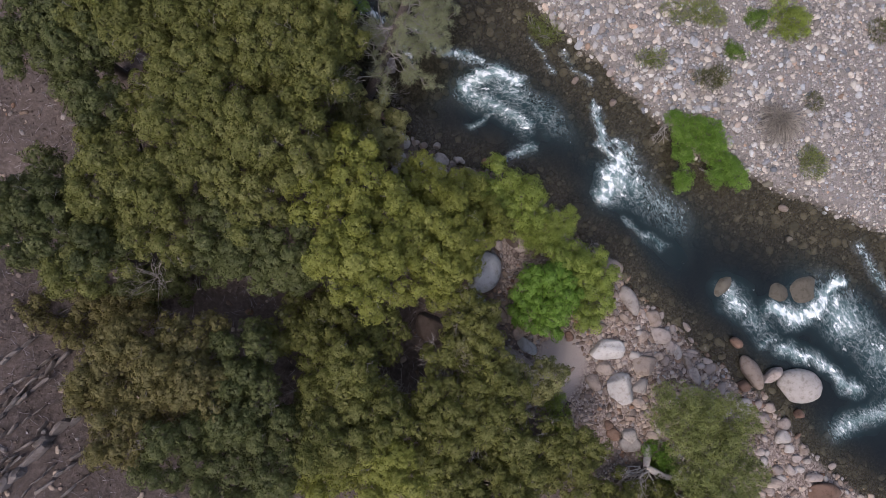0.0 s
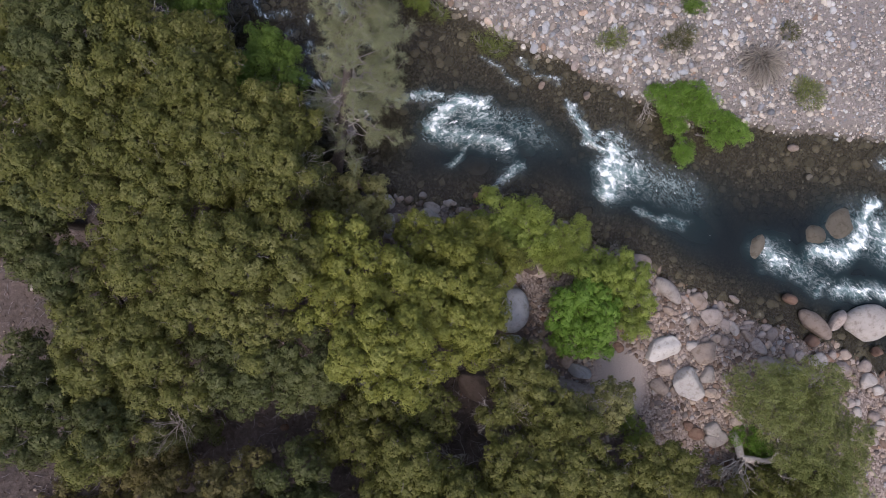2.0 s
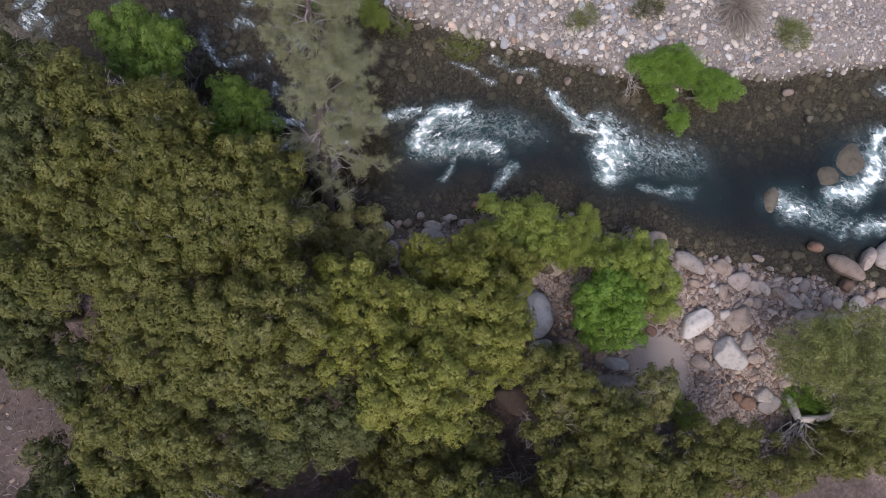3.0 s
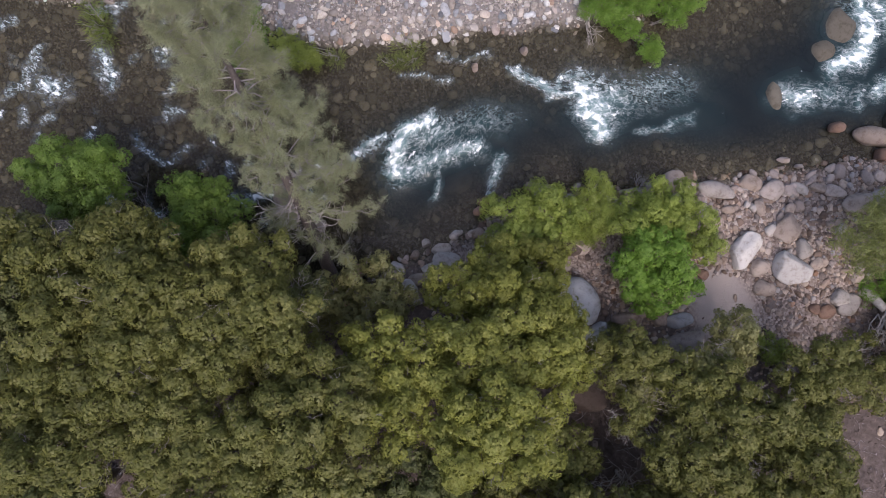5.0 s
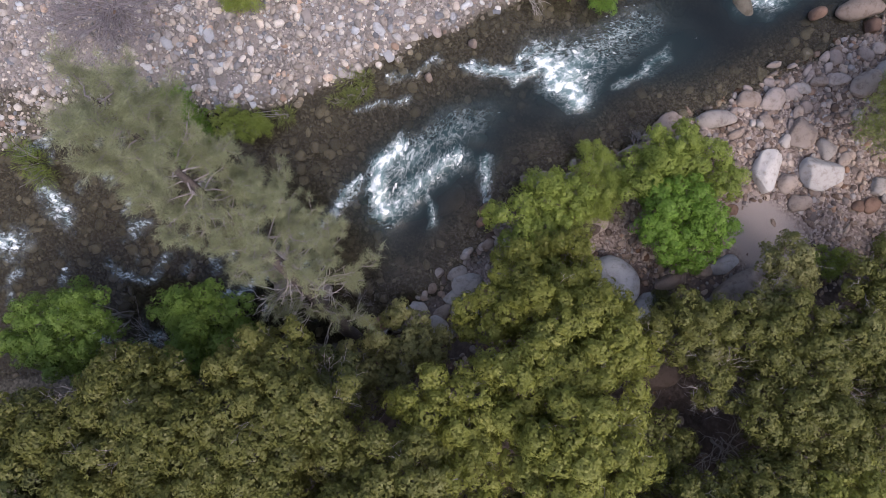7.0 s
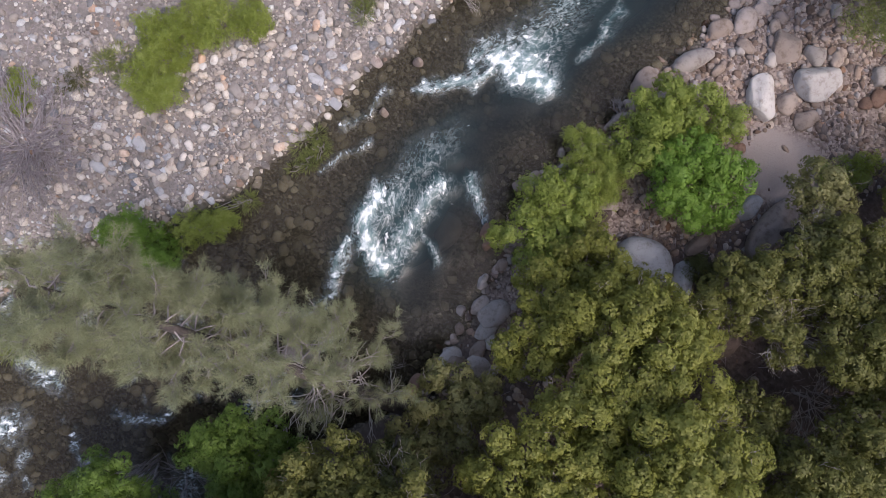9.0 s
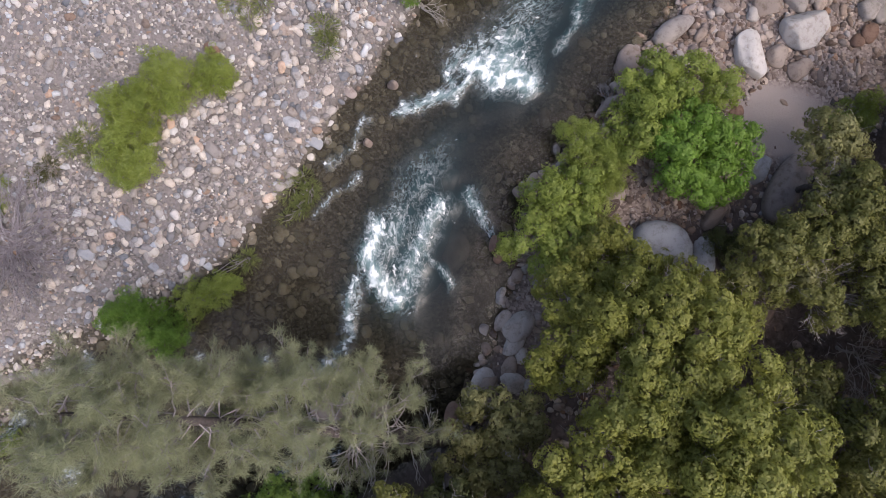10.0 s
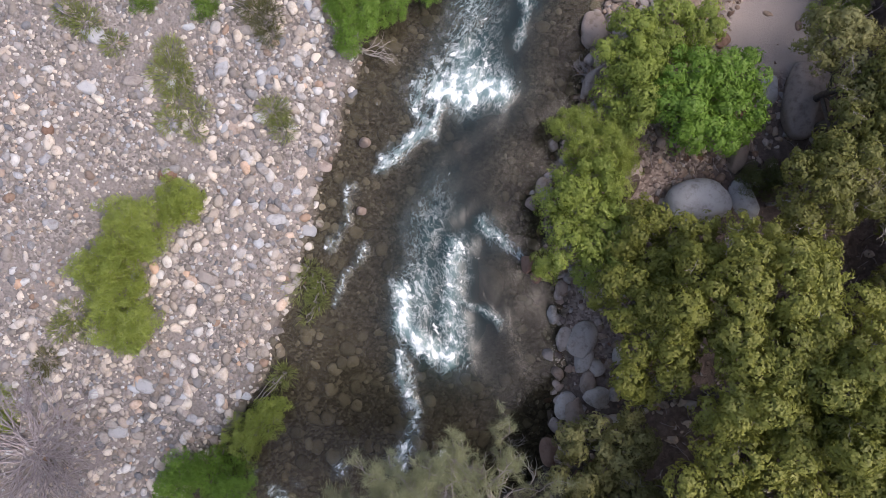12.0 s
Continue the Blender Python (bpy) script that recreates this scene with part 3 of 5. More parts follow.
def boulder(x, y, a, b, angle, material, flat, label, blocky):
    """One boulder with half-axes a and b, sunk a little into the bed."""
    c = flat * (a + b) / 2 * 0.9
    seed = int(abs(x * 131 + y * 717)) % 9973
    z0 = ground_z(x, y)
    z = z0 + c * 0.35
    if z0 < 0.15:
        if material in (STONE_DARK, STONE_MOSS):  # stones in the current: moss ones break the surface
            crest = (0.30 if x > 10 else -0.03) * min(a, 1.0) if material is STONE_MOSS else -0.04
            c = max(c, (crest - z0 + 0.1) / 2)
            z = crest - c
        else:
            z = max(z, 0.12)
            c = max(c, z - z0 + 0.1)
    vs, fs = rock_shape(4 if a > 0.7 else 3, a * 1.04, b * 1.04, c, blocky, seed)
    ob = new("boulder", make_mesh("boulder", vs, fs, material))
    ob.location = (x, y, z)
    ob.rotation_euler = (0, 0, radians(angle))
    return tagged(ob, label, "boulder", "boulders by the river")


boulder(10.21, -1.27, 0.65, 0.52, -31, STONE_TAN, 0.62, "tan weathered boulder among bank stones", 0.85)
boulder(11.21, -3.21, 0.94, 0.45, -66, STONE_PALE, 0.62, "pale grey rounded boulder on the bank", 1.0)
boulder(9.77, -5.94, 1.01, 0.58, -3, STONE_WHITE, 0.62, "pale grey rounded boulder on the bank", 0.5)
boulder(9.58, -7.08, 0.49, 0.45, -46, STONE_TAN, 0.62, "tan weathered boulder among bank stones", 0.85)
boulder(8.85, -7.71, 0.42, 0.39, -1, STONE_TAN, 0.62, "tan weathered boulder among bank stones", 0.85)
boulder(10.44, -8.26, 0.9, 0.76, -81, STONE_WHITE, 0.62, "whitish blocky boulder among bank stones", 0.6)
boulder(11.65, -8.13, 0.55, 0.42, 49, STONE_PALE, 0.62, "pale grey rounded boulder on the bank", 0.85)
boulder(12.97, -5.26, 0.62, 0.49, -21, STONE_GREY, 0.62, "grey smooth river boulder", 0.85)
boulder(11.4, -6.34, 0.32, 0.29, -1, STONE_PALE, 0.62, "pale grey rounded boulder on the bank", 0.85)
boulder(11.88, -6.9, 0.78, 0.58, -1, STONE_TAN, 0.62, "tan weathered boulder among bank stones", 0.85)
boulder(11.92, -5.27, 0.39, 0.26, 59, STONE_TAN, 0.62, "tan weathered boulder among bank stones", 0.85)
boulder(13.96, -6.32, 0.42, 0.23, -81, STONE_PALE, 0.62, "pale grey rounded boulder on the bank", 0.85)
boulder(14.91, -7.61, 0.58, 0.32, -61, STONE_GREY, 0.62, "grey smooth river boulder", 0.85)
boulder(14.58, -6.4, 0.42, 0.13, -1, STONE_GREY, 0.62, "grey smooth river boulder", 0.85)
boulder(15.82, -6.85, 0.32, 0.19, -21, STONE_GREY, 0.62, "grey smooth river boulder", 0.85)
boulder(18.43, -7.53, 1.1, 0.52, -61, STONE_TAN, 0.62, "long tan smooth boulder at the water edge", 1.0)
boulder(19.58, -7.71, 0.71, 0.32, 34, STONE_GREY, 0.62, "grey smooth river boulder", 0.85)
boulder(21.24, -8.37, 1.3, 0.98, -11, STONE_PALE, 0.62, "large pale egg-shaped boulder at the water edge", 1.0)
boulder(17.95, -8.33, 0.39, 0.32, -1, STONE_RED, 0.62, "rust-brown boulder among bank stones", 0.85)
boulder(16.53, -8.46, 0.45, 0.29, 69, STONE_GREY, 0.62, "grey smooth river boulder", 0.85)
boulder(16.98, -8.86, 0.29, 0.29, -1, STONE_GREY, 0.62, "grey smooth river boulder", 0.85)
boulder(17.78, -9.46, 0.52, 0.49, -1, STONE_PALE, 0.62, "pale grey rounded boulder on the bank", 0.85)
boulder(16.14, -9.62, 0.71, 0.52, -31, STONE_PALE, 0.62, "pale grey rounded boulder on the bank", 0.85)
boulder(15.11, -8.75, 0.81, 0.49, -21, STONE_TAN, 0.62, "tan weathered boulder among bank stones", 0.85)
boulder(17.37, -10.17, 0.49, 0.32, -1, STONE_GREY, 0.62, "grey smooth river boulder", 0.85)
boulder(19.01, -10.2, 0.45, 0.32, -21, STONE_GREY, 0.62, "grey smooth river boulder", 0.85)
boulder(19.52, -9.66, 0.39, 0.32, -1, STONE_TAN, 0.62, "tan weathered boulder among bank stones", 0.85)
boulder(20.32, -10.56, 0.42, 0.39, -1, STONE_GREY, 0.62, "grey smooth river boulder", 0.85)
boulder(20.07, -11.33, 0.55, 0.42, -1, STONE_PALE, 0.62, "pale grey rounded boulder on the bank", 0.85)
boulder(21.16, -10.02, 0.26, 0.29, -1, STONE_RED, 0.62, "rust-brown boulder among bank stones", 0.85)
boulder(20.44, -12.02, 0.32, 0.29, -1, STONE_PALE, 0.62, "pale grey rounded boulder on the bank", 0.85)
boulder(21.46, -12.14, 0.32, 0.26, -1, STONE_TAN, 0.62, "tan weathered boulder among bank stones", 0.85)
boulder(19.68, -13.17, 0.36, 0.29, -1, STONE_GREY, 0.62, "grey smooth river boulder", 0.85)
boulder(21.87, -13.71, 0.58, 0.26, -1, STONE_GREY, 0.62, "grey smooth river boulder", 0.85)
boulder(19.3, -13.87, 0.65, 0.29, -1, STONE_TAN, 0.62, "tan weathered boulder among bank stones", 0.85)
boulder(22.44, -14.63, 0.91, 0.65, -1, STONE_RED, 0.62, "rust-brown boulder among bank stones", 0.85)
boulder(10.92, -11.38, 0.62, 0.45, -1, STONE_PALE, 0.62, "pale grey rounded boulder on the bank", 0.85)
boulder(9.99, -10.84, 0.39, 0.39, -1, STONE_RED, 0.62, "rust-brown boulder among bank stones", 0.85)
boulder(12.27, -10.96, 0.32, 0.29, -1, STONE_TAN, 0.62, "tan weathered boulder among bank stones", 0.85)
boulder(11.5, -9.06, 0.39, 0.29, -1, STONE_TAN, 0.62, "tan weathered boulder among bank stones", 0.85)
boulder(9.31, -4.73, 0.45, 0.32, -1, STONE_TAN, 0.62, "tan weathered boulder among bank stones", 0.85)
boulder(18.5, -10.78, 0.39, 0.26, -1, STONE_TAN, 0.62, "tan weathered boulder among bank stones", 0.85)
boulder(18.63, -12.08, 0.29, 0.23, -1, STONE_GREY, 0.62, "grey smooth river boulder", 0.85)
boulder(18.54, -9.48, 0.29, 0.26, -31, STONE_RED, 0.62, "rust-brown boulder among bank stones", 0.85)
boulder(20.92, -12.61, 0.29, 0.23, -1, STONE_GREY, 0.62, "grey smooth river boulder", 0.85)
boulder(3.52, -3.7, 0.72, 0.36, -49, STONE_TAN, 0.62, "tan weathered boulder among bank stones", 0.85)
boulder(4.52, -4.85, 0.46, 0.33, -64, STONE_TAN, 0.62, "tan weathered boulder among bank stones", 0.85)
boulder(5.07, -5.67, 0.67, 0.36, -39, STONE_BLUE, 0.62, "blue-grey granite boulder with smooth top", 0.85)
boulder(4.25, -6.81, 1.54, 0.85, -34, STONE_GREY, 0.62, "grey smooth river boulder", 0.85)
boulder(4.56, 0.43, 0.9, 0.41, -54, STONE_GREY, 0.62, "grey smooth river boulder", 0.85)
boulder(3.52, 0.2, 0.36, 0.23, -74, STONE_GREY, 0.62, "grey smooth river boulder", 0.85)
boulder(5.51, 3.26, 0.41, 0.36, -64, STONE_PALE, 0.62, "pale grey rounded boulder on the bank", 0.85)
boulder(5.47, 3.82, 0.36, 0.28, -64, STONE_TAN, 0.62, "tan weathered boulder among bank stones", 0.85)
boulder(7.59, 0.06, 0.23, 0.23, -64, STONE_PALE, 0.62, "pale grey rounded boulder on the bank", 0.85)
boulder(7.43, 0.56, 0.23, 0.23, -64, STONE_PALE, 0.62, "pale grey rounded boulder on the bank", 0.85)
boulder(8.5, -0.26, 0.72, 0.33, -74, STONE_GREY, 0.62, "grey smooth river boulder", 0.85)
boulder(2.85, 5.05, 0.21, 0.21, -64, STONE_RED, 0.62, "rust-brown boulder among bank stones", 0.85)
boulder(1.21, 5.16, 0.23, 0.18, -64, STONE_PALE, 0.62, "pale grey rounded boulder on the bank", 0.85)
boulder(7.53, -5.17, 0.31, 0.26, -64, STONE_RED, 0.62, "rust-brown boulder among bank stones", 0.85)
boulder(8.98, -7.92, 0.39, 0.31, -64, STONE_TAN, 0.62, "tan weathered boulder among bank stones", 0.85)
boulder(10.94, -11.01, 0.51, 0.46, -64, STONE_PALE, 0.62, "pale grey rounded boulder on the bank", 0.85)
boulder(9.73, -10.31, 0.33, 0.28, -64, STONE_RED, 0.62, "rust-brown boulder among bank stones", 0.85)
boulder(-2.98, 12.2, 0.67, 0.51, -64, STONE_TAN, 0.62, "tan weathered boulder among bank stones", 0.85)
boulder(-2.65, 10.65, 0.51, 0.36, -84, STONE_GREY, 0.62, "grey smooth river boulder", 0.85)
boulder(12.61, -4.22, 0.57, 0.41, -64, STONE_TAN, 0.62, "tan weathered boulder among bank stones", 0.85)
boulder(13.59, -5.9, 0.44, 0.31, -74, STONE_GREY, 0.62, "grey smooth river boulder", 0.85)
boulder(14.86, -5.56, 0.21, 0.1, -64, STONE_GREY, 0.62, "grey smooth river boulder", 0.85)
boulder(14.92, -6.25, 0.36, 0.15, -4, STONE_GREY, 0.62, "grey smooth river boulder", 0.85)
boulder(14.57, -7.01, 0.57, 0.23, -64, STONE_TAN, 0.62, "tan weathered boulder among bank stones", 0.85)
boulder(15.84, -7.24, 0.31, 0.41, -64, STONE_GREY, 0.62, "grey smooth river boulder", 0.85)
boulder(14.63, -4.8, 0.31, 0.13, -64, STONE_GREY, 0.62, "grey smooth river boulder", 0.85)
boulder(2.61, -1.38, 1.19, 0.97, -118, STONE_BLUE, 0.8, "blue-grey granite boulder with smooth top", 1.0)
boulder(1.94, -3.08, 0.81, 0.47, 172, STONE_BLUE, 0.62, "blue-grey granite boulder with smooth top", 0.85)
boulder(0.02, 4.63, 0.76, 0.51, -58, STONE_PALE, 0.62, "pale grey rounded boulder on the bank", 0.85)
boulder(-1.17, 4.63, 0.34, 0.34, -118, STONE_PALE, 0.62, "pale grey rounded boulder on the bank", 0.85)
boulder(-2.17, 5.15, 0.51, 0.38, -138, STONE_PALE, 0.62, "pale grey rounded boulder on the bank", 0.85)
boulder(-2.49, 6.17, 0.72, 0.42, 162, STONE_TAN, 0.62, "tan weathered boulder among bank stones", 0.85)
boulder(-3.29, 7.69, 0.55, 0.36, 162, STONE_RED, 0.62, "rust-brown boulder among bank stones", 0.85)
boulder(-1.08, 3.73, 0.38, 0.23, 162, STONE_PALE, 0.62, "pale grey rounded boulder on the bank", 0.85)
boulder(1.3, 5.18, 0.28, 0.17, 172, STONE_PALE, 0.62, "pale grey rounded boulder on the bank", 0.85)
boulder(2.99, 5.02, 0.21, 0.17, -148, STONE_RED, 0.62, "rust-brown boulder among bank stones", 0.85)
boulder(9.33, -2.25, 0.68, 0.55, -118, STONE_GREY, 0.62, "grey smooth river boulder", 0.85)
boulder(10.06, -1.74, 0.3, 0.21, -118, STONE_TAN, 0.62, "tan weathered boulder among bank stones", 0.85)
boulder(-3.73, 5.96, 0.34, 0.25, -118, STONE_PALE, 0.62, "pale grey rounded boulder on the bank", 0.85)
boulder(-3.26, 4.98, 0.25, 0.21, -118, STONE_PALE, 0.62, "pale grey rounded boulder on the bank", 0.85)
boulder(-3.07, 6.72, 0.28, 0.21, -118, STONE_PALE, 0.62, "pale grey rounded boulder on the bank", 0.85)
boulder(-2.51, 12.66, 0.78, 0.87, -24, STONE_TAN, 0.6, "tan weathered boulder among bank stones", 0.85)
boulder(3.34, 6.98, 1.08, 0.78, -44, STONE_MOSS, 0.6, "olive-brown submerged boulder in the current", 1.0)
boulder(20.1, -2.85, 0.72, 0.66, -24, STONE_MOSS, 0.6, "olive-brown submerged boulder in the current", 1.0)
boulder(21.66, -2.71, 1.02, 0.84, 36, STONE_MOSS, 0.6, "olive-brown submerged boulder in the current", 1.0)
boulder(16.83, -2.4, 0.84, 0.42, 56, STONE_MOSS, 0.6, "olive-brown submerged boulder in the current", 1.0)
boulder(20.86, 0.28, 0.27, 0.27, -24, STONE_MOSS, 0.6, "olive-brown submerged boulder in the current", 1.0)
boulder(20.38, 2.15, 0.27, 0.21, -24, STONE_TAN, 0.6, "tan weathered boulder among bank stones", 0.85)
boulder(1.44, 5.11, 0.27, 0.15, -24, STONE_PALE, 0.6, "pale grey rounded boulder on the bank", 0.85)
boulder(3.5, 5.09, 0.36, 0.24, -24, STONE_RED, 0.6, "rust-brown boulder among bank stones", 0.85)
boulder(17.48, -5.71, 0.42, 0.27, -44, STONE_RED, 0.6, "rust-brown boulder among bank stones", 0.85)
boulder(4.52, 0.7, 0.9, 0.6, -44, STONE_DARK, 0.6, "dark boulder on the wooded bank", 0.85)
# a grey boulder under the trees, with their shade put into its colour
boulder(-0.4, -4.5, 1.02, 0.78, -44, STONE_DARK, 0.6, "dark boulder on the wooded bank", 0.85)
boulder(4.14, -3.88, 0.66, 0.33, -34, STONE_GREY, 0.6, "grey smooth river boulder", 0.85)
boulder(8.55, 15.69, 0.41, 0.27, -128, STONE_PALE, 0.4, "pale large cobble lying on the gravel bar", 0.85)
boulder(6.2, 19.51, 0.41, 0.27, -138, STONE_BLUE, 0.4, "blue-grey flat boulder on the gravel bar", 0.85)
boulder(5.13, 21.16, 0.35, 0.23, -118, STONE_BLUE, 0.4, "blue-grey flat boulder on the gravel bar", 0.85)
boulder(14.94, 11.73, 0.35, 0.25, -48, STONE_BLUE, 0.4, "blue-grey flat boulder on the gravel bar", 0.85)
boulder(12.4, 15.16, 0.37, 0.27, -138, STONE_RED, 0.4, "rust-brown stone on the gravel bar", 0.85)
boulder(17.86, 15, 0.41, 0.31, -138, STONE_BLUE, 0.4, "blue-grey flat boulder on the gravel bar", 0.85)
boulder(10.34, 10.2, 0.33, 0.21, -138, STONE_GREY, 0.4, "grey flat stone on the gravel bar", 0.85)
boulder(9.33, 12.6, 0.37, 0.21, -118, STONE_BLUE, 0.4, "blue-grey flat boulder on the gravel bar", 0.85)
boulder(8.45, 11.81, 0.31, 0.25, -148, STONE_BLUE, 0.4, "blue-grey flat boulder on the gravel bar", 0.85)
boulder(8.04, 15.16, 0.23, 0.23, -118, STONE_PALE, 0.4, "pale large cobble lying on the gravel bar", 0.85)
boulder(15.48, 14.23, 0.35, 0.21, 162, STONE_PALE, 0.4, "pale large cobble lying on the gravel bar", 0.85)
boulder(15.71, 18.08, 0.21, 0.19, -118, STONE_RED, 0.4, "rust-brown stone on the gravel bar", 0.85)
boulder(15.93, 14.66, 0.41, 0.19, -118, STONE_PALE, 0.4, "pale large cobble lying on the gravel bar", 0.85)
boulder(12.74, 19.55, 0.27, 0.19, -118, STONE_BLUE, 0.4, "blue-grey flat boulder on the gravel bar", 0.85)
boulder(16.41, 16.2, 0.35, 0.25, -138, STONE_BLUE, 0.4, "blue-grey flat boulder on the gravel bar", 0.85)
boulder(6.89, 13.47, 0.25, 0.19, -118, STONE_PALE, 0.4, "pale large cobble lying on the gravel bar", 0.85)
boulder(10.39, 8.44, 0.23, 0.19, -118, STONE_TAN, 0.4, "tan rounded stone on the gravel bar", 0.85)
boulder(8.2, 9.74, 0.19, 0.16, -118, STONE_TAN, 0.4, "tan rounded stone on the gravel bar", 0.85)
boulder(12.86, 8.59, 0.25, 0.16, -118, STONE_GREY, 0.4, "grey flat stone on the gravel bar", 0.85)
boulder(13.99, 9.24, 0.25, 0.19, -178, STONE_BLUE, 0.4, "blue-grey flat boulder on the gravel bar", 0.85)
boulder(4.31, 18.75, 0.23, 0.19, -118, STONE_BLUE, 0.4, "blue-grey flat boulder on the gravel bar", 0.85)
boulder(12.91, 12.35, 0.33, 0.25, -118, STONE_TAN, 0.4, "tan rounded stone on the gravel bar", 0.85)
boulder(15.82, 18.7, 0.19, 0.14, -118, STONE_PALE, 0.4, "pale large cobble lying on the gravel bar", 0.85)
boulder(6.56, 14.94, 0.25, 0.16, -118, STONE_PALE, 0.4, "pale large cobble lying on the gravel bar", 0.85)
boulder(8.51, 12.7, 0.21, 0.16, -118, STONE_PALE, 0.4, "pale large cobble lying on the gravel bar", 0.85)
boulder(-1.95, 6.32, 0.55, 0.37, -38, STONE_PALE, 0.62, "pale grey rounded boulder on the bank", 0.85)
boulder(-1.52, 5.18, 0.49, 0.31, -18, STONE_TAN, 0.62, "tan weathered boulder among bank stones", 0.85)
boulder(-0.64, 4.89, 0.61, 0.37, -38, STONE_PALE, 0.62, "pale grey rounded boulder on the bank", 0.85)
boulder(0.32, 5.15, 0.49, 0.43, -78, STONE_PALE, 0.62, "pale grey rounded boulder on the bank", 0.85)
boulder(-2.84, 6.06, 0.31, 0.24, -18, STONE_PALE, 0.62, "pale grey rounded boulder on the bank", 0.85)
boulder(-0.75, 6.02, 0.28, 0.21, -18, STONE_TAN, 0.62, "tan weathered boulder among bank stones", 0.85)
boulder(0.04, 5.99, 0.24, 0.21, -18, STONE_PALE, 0.62, "pale grey rounded boulder on the bank", 0.85)


def dome_stone(seed):
    """A small half-sunk stone of about forty triangles."""
    r = np.random.default_rng(seed)
    rings = [(1.0, -0.25), (1.0, 0.3), (0.72, 0.75)]
    pts = []
    lump = 1 + 0.16 * r.normal(size=8)
    for k, (rad, z) in enumerate(rings):
        a = np.linspace(0, 2 * np.pi, 8, endpoint=False) + r.uniform(-0.16, 0.16, 8)
        rr = rad * lump * (1 + 0.06 * r.normal(size=8))
        pts += [(rr[i] * np.cos(a[i]), rr[i] * np.sin(a[i]), z + 0.07 * r.normal()) for i in range(8)]
    pts.append((0.1 * r.normal(), 0.1 * r.normal(), 0.95))
    tris = []
    for k in range(2):
        for i in range(8):
            j = (i + 1) % 8
            tris += [(8 * k + i, 8 * k + j, 8 * k + 8 + j), (8 * k + i, 8 * k + 8 + j, 8 * k + 8 + i)]
    tris += [(16 + i, 16 + (i + 1) % 8, 24) for i in range(8)]
    return np.array(pts), np.array(tris)


def tiny_stone(seed):
    """A pebble of eighteen triangles."""
    r = np.random.default_rng(seed)
    a = np.linspace(0, 2 * np.pi, 6, endpoint=False) + r.uniform(-0.2, 0.2, 6)
    lump = 1 + 0.15 * r.normal(size=6)
    pts = [(lump[i] * np.cos(a[i]), lump[i] * np.sin(a[i]), -0.2) for i in range(6)] + [(0.82 * lump[i] * np.cos(a[i]), 0.82 * lump[i] * np.sin(a[i]), 0.6) for i in range(6)] + [(0, 0, 0.95)]
    tris = []
    for i in range(6):
        j = (i + 1) % 6
        tris += [(i, j, 6 + j), (i, 6 + j, 6 + i), (6 + i, 6 + j, 12)]
    return np.array(pts), np.array(tris)


DOMES = [dome_stone(s) for s in range(12)]
TINY = [tiny_stone(s) for s in range(12)]


def strew(name, x, y, size, material, label, category, lift=0.0, height=(0.4, 0.75), shapes=None):
    """Many small stones in one mesh, resting on the ground at the given places."""
    n = len(x)
    shapes = shapes or DOMES
    z = land(x, y)[0]
    pick = rng.integers(0, len(shapes), n)
    a, la, lb = rng.uniform(0, 2 * np.pi, n), size * rng.uniform(0.9, 1.35, n) / 2, size * rng.uniform(0.65, 1.0, n) / 2
    lc = size * rng.uniform(height[0], height[1], n) / 2
    vs_all, fs_all, base = [], [], 0
    for k, (pv, pf) in enumerate(shapes):
        m = np.where(pick == k)[0]
        if not len(m):
            continue
        q = pv[None] * np.stack([la[m], lb[m], lc[m]], -1)[:, None]
        c, s = np.cos(a[m])[:, None], np.sin(a[m])[:, None]
        w = np.stack([q[..., 0] * c - q[..., 1] * s + x[m][:, None], q[..., 0] * s + q[..., 1] * c + y[m][:, None], q[..., 2] + z[m][:, None] + lift], -1)
        vs_all.append(w.reshape(-1, 3))
        fs_all.append((pf[None] + (np.arange(len(m)) * len(pv))[:, None, None]).reshape(-1, 3) + base)
        base += len(m) * len(pv)
    ob = new(name, make_mesh(name, np.concatenate(vs_all), np.concatenate(fs_all), material))
    return tagged(ob, label, category, kind="stuff")


def scatter(n, x0, x1, y0, y1, keep):
    x, y = rng.uniform(x0, x1, n), rng.uniform(y0, y1, n)
    _, ds, dn = land(x, y)
    m = keep(x, y, ds, dn)
    return x[m], y[m]


# wide gravel bar north of the river
def bar_size(n, lo, hi):
    return lo + (hi - lo) * rng.random(n) ** 2.2


def patchy(x, y):
    return waves2(x, y, 0.8, 51) + 0.6 * waves2(x, y, 2.2, 52)


px, py = scatter(19000, -4, 34, -2, 34, lambda x, y, ds, dn: (dn > -0.25) & (dn < 22) & (patchy(x, y) + 1.1 * rng.random(len(x)) > 0.42))
strew("cobbles", px, py, bar_size(len(px), 0.14, 0.42), COBBLE, "pale rounded cobbles packed on the gravel bar", "cobbles", height=(0.5, 0.9))
px, py = scatter(30000, -4, 28, -2, 28, lambda x, y, ds, dn: (dn > -0.1) & (dn < 14))
strew("pebbles", px, py, bar_size(len(px), 0.08, 0.22), COBBLE, "small pale pebbles between the cobbles", "pebbles", shapes=TINY, height=(0.5, 0.9))
